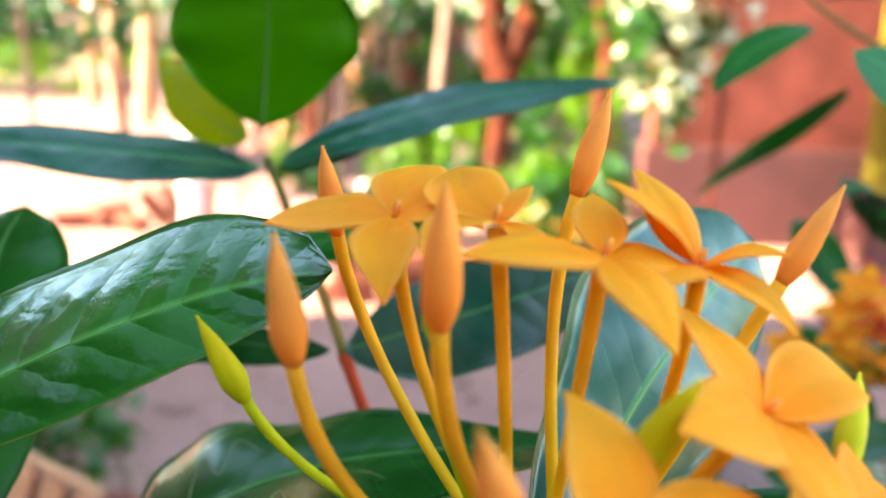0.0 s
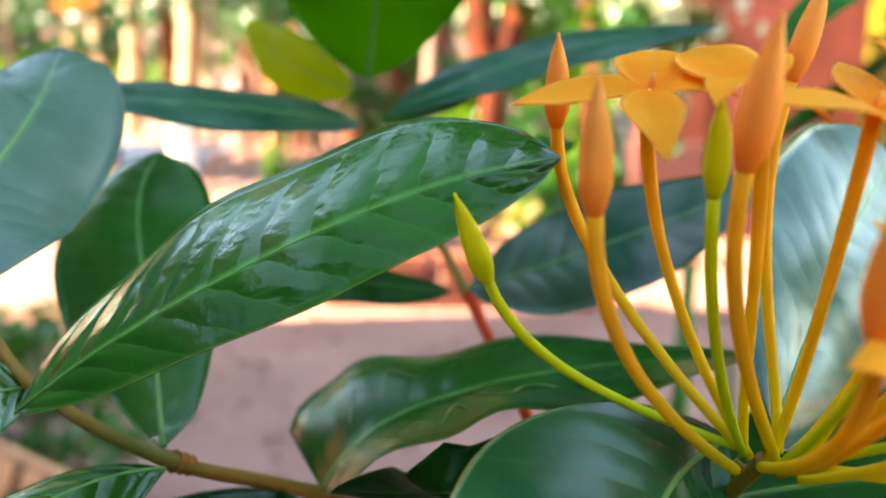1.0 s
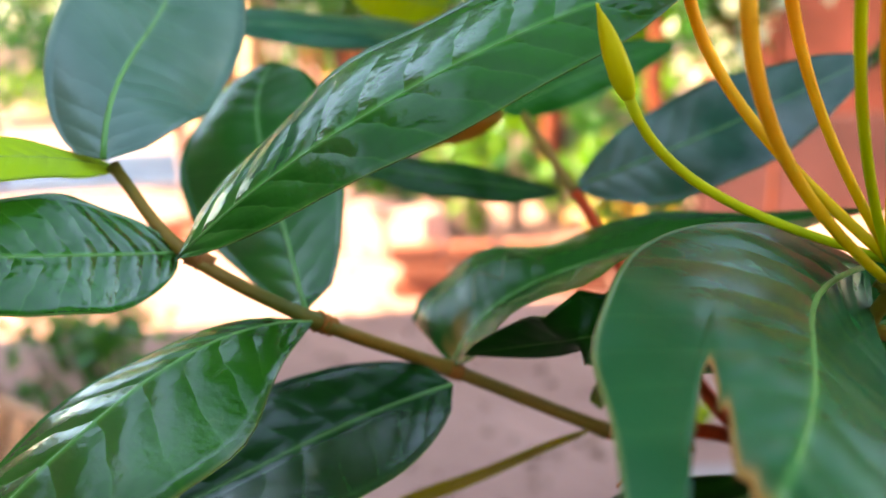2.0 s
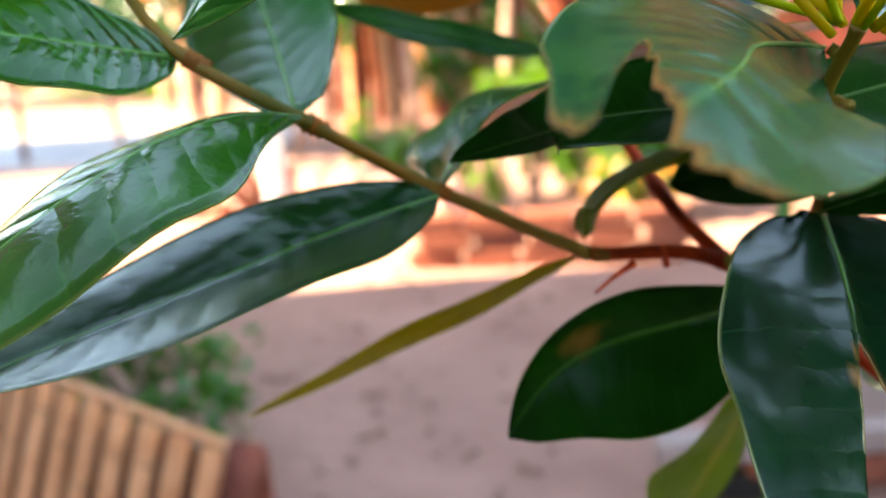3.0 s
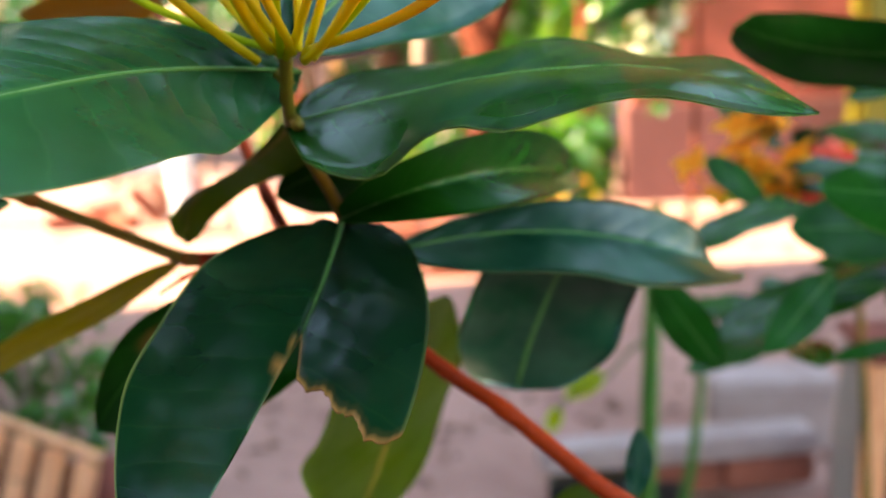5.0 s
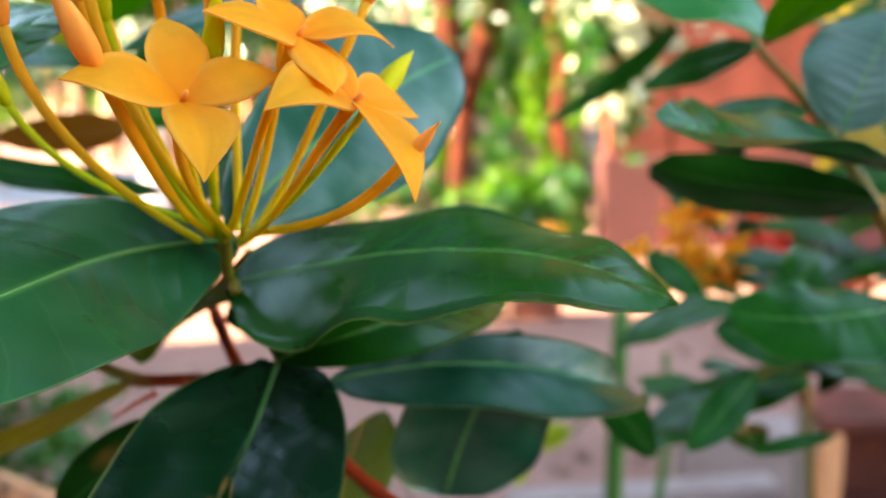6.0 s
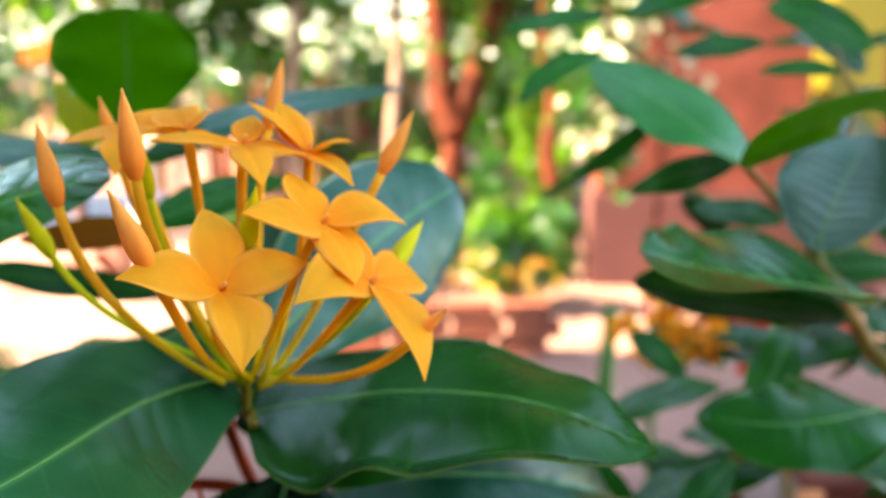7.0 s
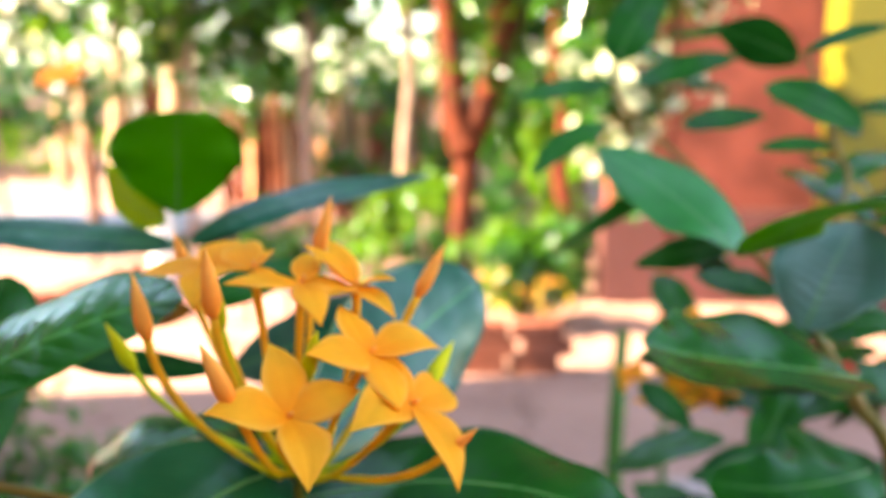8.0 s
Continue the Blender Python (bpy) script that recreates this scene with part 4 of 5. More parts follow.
leaf(shrub, (0.0187, 0.1494, 1.0591), (0.0123, 0.0916, 1.0399), (0.0028, 0.0547, 1.0266), (0.2520, -0.3714, 0.8936), 0.0507, 11.6, LEAF_SHADED_GLOSSY, torn_half, droop=0.073, other=(0.0509, 17.5, 0.089, 0.764, 0.500), curve=(0.686, 0.694), sway=(0.0009, 0.0009, 0.0006), twist=-10.6, dry=[(0.42, 0.0, 0.03, 0.7), (0.36, 0.0, 0.02, 0.6)], lobe=0.0045, note='leaf with one half torn off, brown along the tear')
leaf(shrub, (0.0276, 0.1643, 1.0480), (0.0877, 0.1877, 1.0429), (0.1234, 0.2159, 1.0207), (-0.3588, -0.6592, 0.6609), 0.0402, 26.5, LEAF_TEAL, droop=0.052, other=(0.0188, 25.8, 0.055, 1.264, 0.540), curve=(0.781, 0.732), sway=(-0.0017, 0.0015, 0.0009), twist=-18.1)
leaf(shrub, (0.0585, 0.2121, 0.9878), (0.0678, 0.2105, 1.0165), (0.0836, 0.2042, 1.0496), (-0.1093, -0.7866, -0.6077), 0.0568, 0.1, LEAF_TEAL, droop=0.088, other=(0.0519, 7.5, -0.301), curve=(0.939, 0.465))
leaf(shrub, (0.0178, 0.1507, 1.0596), (0.0481, 0.1595, 1.0672), (0.0790, 0.2421, 1.0510), (0.3815, -0.8110, 0.4434), 0.0238, 40.1, LEAF_SMOOTH, droop=0.143, other=(0.0162, 45.0, 0.001, 1.350, 0.418), curve=(1.416, 0.693), sway=(0.0004, -0.0004, 0.0000), twist=-19.2)
leaf(shrub, (0.0342, 0.1873, 1.0260), (0.0146, 0.2379, 0.9644), (-0.0084, 0.2509, 0.9074), (0.7347, -0.6584, -0.1633), 0.0729, 5.1, LEAF_OLIVE, droop=0.158, other=(0.0703, 5.1, 0.158, 1.172, 0.565), curve=(0.778, 0.608), sway=(-0.0009, -0.0002, 0.0002), twist=-5.4)
leaf(shrub, (0.0162, 0.1191, 1.1020), (0.0403, 0.1628, 1.1228), (0.0657, 0.2046, 1.1352), (0.6588, -0.5711, 0.4897), 0.0455, 8, LEAF_TEAL, blunt=0.8)
leaf(shrub, (0.0112, 0.1321, 1.0850), (0.0684, 0.1243, 1.0949), (0.1131, 0.1078, 1.0865), (0.2274, -0.1049, 0.9681), 0.0744, 3.5, LEAF_SMOOTH, droop=0.197, other=(0.0635, 9.2, 0.123, 0.733, 0.716), curve=(0.701, 0.646), sway=(0.0004, 0.0020, -0.0009), twist=-10.8)
leaf(shrub, (0.0145, 0.1372, 1.0955), (-0.0081, 0.0850, 1.1003), (-0.0325, 0.0290, 1.0972), (0.3513, -0.8526, 0.3868), 0.0423, -21.2, LEAF_SHEEN, eaten_tip, droop=0.428, other=(0.0430, 11.8, -0.207, 1.248, 0.500), curve=(1.082, 0.784), sway=(-0.0037, 0.0001, 0.0002), twist=25.7, flap=3.5, note='large leaf with its tip eaten away')
leaf(shrub, (-0.0348, 0.2362, 1.0921), (0.0040, 0.2312, 1.1075), (0.0420, 0.2280, 1.1250), (-0.2454, -0.7330, 0.6332), 0.0330, 10, LEAF_TEAL)
leaf(shrub, (-0.0398, 0.2420, 1.0895), (-0.0719, 0.2209, 1.0991), (-0.0976, 0.2009, 1.1087), (0.5138, -0.3584, 0.7795), 0.0153, 10, LEAF_SHADED)
leaf(shrub, (-0.0557, 0.2602, 1.1105), (-0.0764, 0.2515, 1.1093), (-0.0980, 0.2428, 1.1090), (0.3557, -0.8293, -0.4309), 0.0162, 10, LEAF_AMBER)
leaf(shrub, (-0.0566, 0.2603, 1.1114), (-0.0324, 0.2666, 1.1209), (-0.0021, 0.2733, 1.1284), (0.1450, -0.9539, 0.2626), 0.0163, 10, LEAF_SMOOTH)
leaf(shrub, (-0.0687, 0.2832, 1.1473), (-0.0641, 0.2735, 1.1722), (-0.0601, 0.2632, 1.1938), (0.2852, -0.8607, -0.4218), 0.0560, 8, LEAF_BACK, blunt=1)
leaf(shrub, (-0.0730, 0.2817, 1.1440), (-0.1000, 0.3072, 1.1517), (-0.1197, 0.3343, 1.1639), (-0.6567, -0.6941, 0.2949), 0.0201, 8, LEAF_LIME)
leaf(shrub, (-0.0729, 0.2935, 1.1322), (-0.1122, 0.2708, 1.1400), (-0.1708, 0.2466, 1.1474), (0.2739, -0.2730, 0.9222), 0.0295, 10, LEAF_TEAL)
leaf(shrub, (-0.0608, 0.2701, 1.1372), (-0.0161, 0.2828, 1.1540), (0.0434, 0.2944, 1.1631), (-0.1031, -0.4825, 0.8698), 0.0219, 10, LEAF_TEAL)
leaf(shrub, (-0.0664, 0.2913, 1.1327), (-0.0509, 0.2887, 1.1384), (-0.0349, 0.2854, 1.1413), (-0.3089, -0.6762, 0.6688), 0.0107, 10, LEAF_SMOOTH)
leaf(shrub, (0.0858, 0.1861, 0.9675), (0.0754, 0.1826, 0.9590), (0.0646, 0.1785, 0.9485), (-0.2464, -0.7722, 0.5856), 0.0194, 8, LEAF_OLIVE)
# A leaf in deep shade, which its near-black material supplies.
leaf(shrub, (0.0038, 0.1206, 1.0875), (-0.0328, 0.1351, 1.0838), (-0.0606, 0.1521, 1.0740), (0.7967, -0.5350, 0.2812), 0.0246, 13.5, LEAF_SHADED, droop=0.123, other=(0.0138, 5.2, 0.242, 0.450, 0.692), curve=(0.451, 0.648), sway=(-0.0031, 0.0005, -0.0000), twist=-13.3)
leaf(shrub, (0.0293, 0.1647, 1.0679), (0.0103, 0.1825, 1.0654), (-0.0085, 0.1981, 1.0557), (-0.6791, -0.7246, 0.1178), 0.0239, 8, LEAF_SMOOTH)
stalk_plant = thing("stalk_plant", (0.3001, 1.5517, -0.1005), "young plant with a thick fresh green stalk beside the slab", "plant")
leaf(shrub_two, (0.1686, 0.2467, 1.1367), (0.1512, 0.2814, 1.1538), (0.1196, 0.3142, 1.1734), (0.4272, -0.8932, 0.1406), 0.0396, 5.5, LEAF_MID, droop=0.155, other=(0.0370, 7.0, 0.143, 0.946, 0.680), curve=(0.939, 0.652), sway=(0.0002, 0.0000, -0.0004))
leaf(shrub_two, (0.1706, 0.2544, 1.1350), (0.2006, 0.2170, 1.1602), (0.2653, 0.3442, 1.1365), (-0.1090, -0.5040, -0.8568), 0.0235, 6.6, LEAF_LIT, droop=0.263, other=(0.0450, 17.0, 0.137, 0.911, 0.808), curve=(0.777, 0.687), sway=(-0.0003, -0.0003, -0.0006), twist=0.1)
leaf(shrub_two, (0.1976, 0.2518, 1.1049), (0.2115, 0.2622, 1.1312), (0.2235, 0.2761, 1.1461), (-0.1446, -0.4855, 0.8622), 0.0538, 12.0, LEAF_PALE_SHEEN, droop=0.195, other=(0.0509, 7.8, 0.248, 0.929, 0.610), curve=(1.163, 0.513), sway=(-0.0000, 0.0003, 0.0004), twist=1.1)
leaf(shrub_two, (0.2110, 0.2281, 1.0930), (0.1556, 0.2011, 1.1074), (0.1222, 0.1933, 1.1177), (-0.2830, -0.4884, 0.8254), 0.0777, 2.8, LEAF_SMOOTH, droop=0.205, other=(0.0800, 28.0, -0.038, 1.061, 0.564), curve=(0.522, 0.607), sway=(-0.0000, 0.0010, 0.0005), twist=10.7)
leaf(shrub_two, (0.2092, 0.2457, 1.0816), (0.1781, 0.2666, 1.0827), (0.1325, 0.2537, 1.0942), (-0.1350, -0.9500, -0.2814), 0.0222, 5.2, LEAF_SMOOTH, droop=0.281, other=(0.0364, -12.2, 0.494, 0.885, 0.494), curve=(1.234, 0.350), sway=(0.0003, 0.0002, 0.0008), twist=3.8)
leaf(shrub_two, (0.1960, 0.5429, 1.1422), (0.1569, 0.5559, 1.1091), (0.1131, 0.5167, 1.0847), (0.1911, -0.9320, -0.3081), 0.0075, 14.7, LEAF_SMOOTH, droop=0.163, other=(0.0344, -2.6, 0.381, 0.714, 0.482), curve=(0.837, 0.760), sway=(0.0007, -0.0005, 0.0001), twist=-0.1)
leaf(shrub_two, (0.1764, 0.2864, 1.1336), (0.1595, 0.3081, 1.1265), (0.1400, 0.3289, 1.1158), (-0.7776, -0.5128, 0.3639), 0.0158, 10, LEAF_SMOOTH)
leaf(shrub_two, (0.2054, 0.3129, 1.1048), (0.1922, 0.3395, 1.1057), (0.1776, 0.3653, 1.1035), (-0.5889, -0.2935, 0.7530), 0.0160, 10, LEAF_SMOOTH)
leaf(shrub_two, (0.2333, 0.2642, 1.0389), (0.1989, 0.2476, 1.0388), (0.1586, 0.2453, 1.0423), (-0.5328, -0.4282, 0.7299), 0.0431, 7.2, LEAF_SMOOTH, droop=0.144, other=(0.0501, 6.3, 0.149, 0.910, 0.639), curve=(0.899, 0.571), sway=(-0.0000, 0.0005, 0.0005), twist=5.1)
leaf(shrub_two, (0.1547, 0.5084, 1.2131), (0.1639, 0.5135, 1.2373), (0.1877, 0.5203, 1.2680), (-0.0029, -0.9769, 0.2136), 0.0332, 10, LEAF_SMOOTH)
leaf(shrub_two, (0.2660, 0.4928, 1.2133), (0.2392, 0.4942, 1.2267), (0.2142, 0.4943, 1.2328), (-0.0679, -0.9924, -0.1028), 0.0303, 10, LEAF_SMOOTH)
leaf(shrub_two, (0.1529, 0.5059, 1.2001), (0.1198, 0.5040, 1.1977), (0.0885, 0.5013, 1.1906), (-0.0459, -0.7425, 0.6682), 0.0164, 10, LEAF_SMOOTH)
leaf(shrub_two, (0.1609, 0.4857, 1.1997), (0.1929, 0.4892, 1.2108), (0.2285, 0.4919, 1.2169), (-0.1057, -0.7289, 0.6764), 0.0210, 10, LEAF_SMOOTH)
leaf(shrub_two, (0.1809, 0.4312, 1.1764), (0.2054, 0.4333, 1.1817), (0.2299, 0.4345, 1.1826), (-0.0421, -0.7079, 0.7050), 0.0171, 10, LEAF_SMOOTH)
leaf(shrub_two, (0.2670, 0.3844, 1.1791), (0.2402, 0.3861, 1.1938), (0.2141, 0.3860, 1.1989), (0.1253, -0.9056, 0.4051), 0.0223, 10, LEAF_SMOOTH)
leaf(shrub_two, (0.1410, 0.4317, 1.1775), (0.1139, 0.4172, 1.1690), (0.0935, 0.4005, 1.1507), (0.1101, -0.7383, 0.6654), 0.0156, 10, LEAF_SMOOTH)
leaf(shrub_two, (0.2817, 0.3951, 1.2316), (0.2565, 0.3931, 1.2268), (0.2336, 0.3901, 1.2163), (-0.0963, -0.8168, 0.5688), 0.0089, 10, LEAF_SMOOTH)
leaf(shrub_two, (0.2522, 0.3817, 1.1684), (0.2314, 0.3813, 1.1705), (0.2106, 0.3798, 1.1677), (0.0279, -0.8191, 0.5729), 0.0096, 10, LEAF_SMOOTH)
leaf(shrub_two, (0.1988, 0.3397, 0.9833), (0.1804, 0.3245, 0.9695), (0.1616, 0.3098, 0.9578), (0.1018, -0.7163, 0.6904), 0.0195, 10, LEAF_SMOOTH)
leaf(shrub_two, (0.2464, 0.3621, 0.9411), (0.2235, 0.3598, 0.9377), (0.2047, 0.3575, 0.9333), (-0.0620, -0.6811, 0.7295), 0.0085, 10, LEAF_SMOOTH)
leaf(shrub_two, (0.2367, 0.3464, 0.9998), (0.2068, 0.3450, 1.0011), (0.1798, 0.3437, 1.0022), (0.0625, -0.8147, 0.5764), 0.0332, 10, LEAF_SMOOTH)
leaf(stalk_plant, (0.2475, 1.7137, 0.3377), (0.2048, 1.7061, 0.3289), (0.1646, 1.6926, 0.2996), (0.0189, -0.8911, 0.4534), 0.0470, 8, LEAF_LIME)
leaf(stalk_plant, (0.1513, 1.6816, 0.2889), (0.1403, 1.6739, 0.2660), (0.1303, 1.6659, 0.2420), (-0.0889, -0.9316, 0.3524), 0.0335, 8, LEAF_LIME)
leaf(shrub_two, (0.0907, 0.1857, 0.9644), (0.0935, 0.1889, 0.9741), (0.0936, 0.1917, 0.9838), (-0.2099, -0.9257, 0.3147), 0.0083, 8, LEAF_TEAL)
leaf(shrub_two, (0.1595, 0.3714, 0.9246), (0.1419, 0.3768, 0.9490), (0.1280, 0.3809, 0.9679), (-0.0922, -0.9846, 0.1483), 0.0241, 8, LEAF_SMOOTH)
leaf(shrub_two, (0.1651, 0.4504, 1.0139), (0.1830, 0.4488, 1.0015), (0.1991, 0.4464, 0.9857), (0.2425, -0.8769, 0.4150), 0.0190, 8, LEAF_SMOOTH)

# stems
stem(shrub, [(0.16, 0.17, GROUND - 0.03), (0.15, 0.165, 0.45), (0.145, 0.16, 0.80), (0.1382, 0.1562, 0.9475), (0.1112, 0.1525, 0.9690), (0.0839, 0.1529, 0.9831), (0.0552, 0.1643, 1.0035), (0.0400, 0.1687, 1.0131), (0.0031, 0.1772, 1.0407), (-0.0302, 0.1772, 1.0441)], 0.0031, 0.0018, STEM_RED, knots=0.15)
stem(shrub, [(-0.0302, 0.1772, 1.0441), (-0.0669, 0.1679, 1.0648), (-0.0889, 0.1399, 1.0867), (-0.1130, 0.1384, 1.1019), (-0.1285, 0.1455, 1.1183)], 0.0017, 0.0012, STEM_GREEN)
stem(shrub, [(0.0031, 0.1772, 1.0407), (-0.0112, 0.2001, 1.0547), (-0.0348, 0.2366, 1.0901)], 0.0021, 0.0016, STEM_RED)
stem(shrub, [(-0.0348, 0.2366, 1.0901), (-0.0437, 0.2536, 1.1012), (-0.0675, 0.2835, 1.1367)], 0.0016, 0.0013, STEM_GREEN)
for a, e in (((-0.0292, 0.1772, 1.0440), (-0.0252, 0.1772, 1.0436)), ((-0.0660, 0.1681, 1.0643), (-0.0635, 0.1688, 1.0629)), ((-0.0884, 0.1406, 1.0862), (-0.0863, 0.1432, 1.0841)), ((-0.1122, 0.1384, 1.1014), (-0.1080, 0.1387, 1.0987))):
    stem(shrub, [a, (Vector(a) + Vector(e)) / 2, e], 0.0021, 0.0019, STIPULE, "stipule", 0.15)
for a, e in (((-0.0202, 0.1644, 1.0451), (-0.0292, 0.1547, 1.0416)), ((-0.0120, 0.1692, 1.0430), (-0.0131, 0.1676, 1.0489))):
    stem(shrub, [a, (Vector(a) + Vector(e)) / 2 + Vector((0, 0, 0.0004)), e], 0.0008, 0.0003, STEM_RED, 'dry_twig')
stem(shrub, [(0.0031, 0.1772, 1.0407), (0.0181, 0.1549, 1.0570), (0.0132, 0.1318, 1.0844), (0.0158, 0.1188, 1.1003)], 0.0016, 0.0013, STEM_YOUNG)
for a, e in (((0.0125, 0.1247, 1.0966), (0.0148, 0.1240, 1.0939)), ((0.0160, 0.1235, 1.0861), (0.0135, 0.1305, 1.0860))):
    stem(shrub, [a, (Vector(a) + Vector(e)) / 2 + Vector((0, 0, 0.0004)), e], 0.0011, 0.0013, STEM_YOUNG, 'leaf_stalk')

# buds and flowers
bud(shrub, (-0.0183, 0.1266, 1.1667), (-0.0177, 0.1346, 1.1517), ORANGE)
bud(shrub, (-0.0161, 0.0881, 1.1633), (-0.0154, 0.0931, 1.1462), ORANGE)
bud(shrub, (0.0028, 0.0843, 1.1702), (0.0020, 0.0912, 1.1522), ORANGE)
bud(shrub, (-0.0335, 0.1124, 1.1446), (-0.0286, 0.1176, 1.1300), GREEN)
bud(shrub, (0.0240, 0.1351, 1.1755), (0.0198, 0.1359, 1.1588), ORANGE)
bud(shrub, (0.0563, 0.1248, 1.1638), (0.0488, 0.1239, 1.1494), ORANGE)
bud(shrub, (0.0075, 0.0618, 1.1538), (0.0110, 0.0699, 1.1383), ORANGE)
bud(shrub, (0.0003, 0.0979, 1.1605), (0.0009, 0.1015, 1.1466), GREEN)
bud(shrub, (0.0290, 0.0798, 1.1520), (0.0245, 0.0872, 1.1379), GREEN)
bud(shrub, (0.0587, 0.1165, 1.1391), (0.0529, 0.1021, 1.1317), GREEN)
bud(shrub, (0.0654, 0.0830, 1.1278), (0.0589, 0.0867, 1.1205), ORANGE)
flower(shrub, (-0.0060, 0.1145, 1.1594), [(-0.0257, 0.1194, 1.1572), (-0.0056, 0.0996, 1.1530), (0.0062, 0.1130, 1.1588), (-0.0022, 0.1330, 1.1640)], (0, -0.28, 1), 0.5)
flower(shrub, (0.0078, 0.1082, 1.1606), [(0.0016, 0.1266, 1.1650), (0.0120, 0.1130, 1.1648), (0.0166, 0.1050, 1.1564), (-0.0010, 0.0960, 1.1598)], (-0.1, -0.05, 1), 0.5)
flower(shrub, (0.0212, 0.1036, 1.1580), [(0.0040, 0.0950, 1.1606), (0.0285, 0.0888, 1.1518), (0.0352, 0.1090, 1.1548), (0.0206, 0.1170, 1.1632)], (0.1, -0.1, 1), 0.5)
flower(shrub, (0.0342, 0.1100, 1.1554), [(0.0217, 0.1083, 1.1668), (0.0268, 0.1170, 1.1672), (0.0440, 0.1060, 1.1590), (0.0452, 0.1010, 1.1508), (0.0225, 0.0985, 1.1548)], (0.05, -0.05, 1), 0.5)
flower(shrub, (0.0225, 0.0754, 1.1329), [(0.0171, 0.0861, 1.1480), (0.0075, 0.0643, 1.1387), (0.0297, 0.0611, 1.1223), (0.0382, 0.0840, 1.1374)])
flower(shrub, (0.0395, 0.0925, 1.1430), [(0.0309, 0.1039, 1.1524), (0.0279, 0.0767, 1.1489), (0.0480, 0.0790, 1.1340), (0.0563, 0.1052, 1.1415)])
flower(shrub, (0.0497, 0.0895, 1.1312), [(0.0390, 0.1010, 1.1440), (0.0387, 0.0703, 1.1331), (0.0623, 0.0763, 1.1162), (0.0606, 0.1094, 1.1277)], None, 0.5)
# ---- second cluster and stems of the second shrub ----
stem(shrub_two, [(0.33, 0.45, GROUND - 0.03), (0.33, 0.44, 0.5), (0.32, 0.40, 0.85), (0.2663, 0.3136, 1.0155), (0.2482, 0.3203, 1.0505), (0.2302, 0.3149, 1.0767), (0.2214, 0.3176, 1.0909), (0.2037, 0.3219, 1.1146), (0.1901, 0.3244, 1.1288)], 0.005, 0.0016, STEM_GREEN)
stem(shrub_two, [(0.1901, 0.3244, 1.1288), (0.1836, 0.3591, 1.1495), (0.1538, 0.4834, 1.1892), (0.1540, 0.5085, 1.2138)], 0.0016, 0.0012, STEM_GREEN)
stem(shrub_two, [(0.2214, 0.3176, 1.0909), (0.2506, 0.3580, 1.1510), (0.2522, 0.3819, 1.1689), (0.2645, 0.4730, 1.2165)], 0.0016, 0.0012, STEM_GREEN)
stem(stalk_plant, [(0.2912, 1.5128, -0.2310), (0.3118, 1.6022, 0.0690), (0.3293, 1.6774, 0.3216), (0.3423, 1.7370, 0.5216), (0.3637, 1.8309, 0.6572)], 0.020, 0.015, STALK_FRESH, "stalk", 0.06)
stem(stalk_plant, [(0.3113, 1.5836, 0.0056), (0.3841, 1.6267, 0.0927), (0.4195, 1.6783, 0.2219), (0.4366, 1.7232, 0.3344), (0.4419, 1.7674, 0.4844)], 0.011, 0.007, STALK_FRESH, "branch", 0.06)
stem(stalk_plant, [(0.3349, 1.7087, 0.4269), (0.2922, 1.7054, 0.3944), (0.2475, 1.7137, 0.3377), (0.1919, 1.6958, 0.3238), (0.1513, 1.6816, 0.2889)], 0.004, 0.002, STALK_FRESH, "twig", 0.0)
rnd = random.Random(12)
for k in range(16):
    c = Vector((0.1978, 0.5125, 1.0044)) + Vector((rnd.gauss(0, 0.018), rnd.gauss(0, 0.02), rnd.gauss(0, 0.02)))
    nrm = Vector((rnd.uniform(-0.6, 0.6), rnd.uniform(-0.8, 0.2), 0.8)).normalized()
    a = nrm.orthogonal().normalized()
    b = nrm.cross(a)
    w = rnd.uniform(0, 6)
    bm = bmesh.new()
    foot = Vector((0.1884, 0.4965, 0.9786))
    tube(bm, curve_points([foot, (foot + c) / 2 + Vector((0, 0, -0.004)), c], 5), lambda t: 0.001, 6)
    fl = under(smooth(part("flower", bm, STALK, None)), shrub_two)
    for q in range(4):
        petal(fl, c, c + (a * math.cos(w + 1.57 * q) + b * math.sin(w + 1.57 * q)) * 0.016, nrm)


def random_leaves(plant, centre, spread, count, seed, size=0.075):
    """Leaves standing out round a twig, each with its own lean."""
    rnd = random.Random(seed)
    for k in range(count):
        base = Vector(centre) + Vector((rnd.gauss(0, spread * 0.4), rnd.gauss(0, spread * 0.3), rnd.gauss(0, spread * 0.4)))
        a = rnd.uniform(0, 6.28)
        d = Vector((math.cos(a), math.sin(a) * 0.7, rnd.uniform(-0.5, 0.5))).normalized()
        ln = size * rnd.uniform(0.7, 1.2)
        tip = base + d * ln
        leaf(plant, base, (base + tip) / 2 + Vector((0, 0, 0.006)), tip, (rnd.uniform(-0.4, 0.4), -0.4, 1), ln * 0.38, 12, LEAF_GLOSS, blunt=0.3)


random_leaves(shrub_two, (0.3122, 0.4687, 0.9705), 0.07, 12, 3)
random_leaves(shrub_two, (0.3077, 0.4400, 1.0281), 0.06, 8, 4)
random_leaves(shrub_two, (0.2610, 0.6012, 0.9819), 0.06, 9, 5)
random_leaves(shrub_two, (0.3080, 0.5296, 1.1298), 0.07, 7, 6)
random_leaves(shrub_two, (0.2267, 0.5275, 0.9046), 0.05, 6, 7, 0.06)
random_leaves(shrub_two, (0.2424, 0.6415, 1.1967), 0.07, 6, 9)
random_leaves(shrub_two, (0.2454, 0.3949, 0.9721), 0.06, 8, 15)
random_leaves(shrub_two, (0.3113, 0.4592, 1.0273), 0.05, 7, 16)
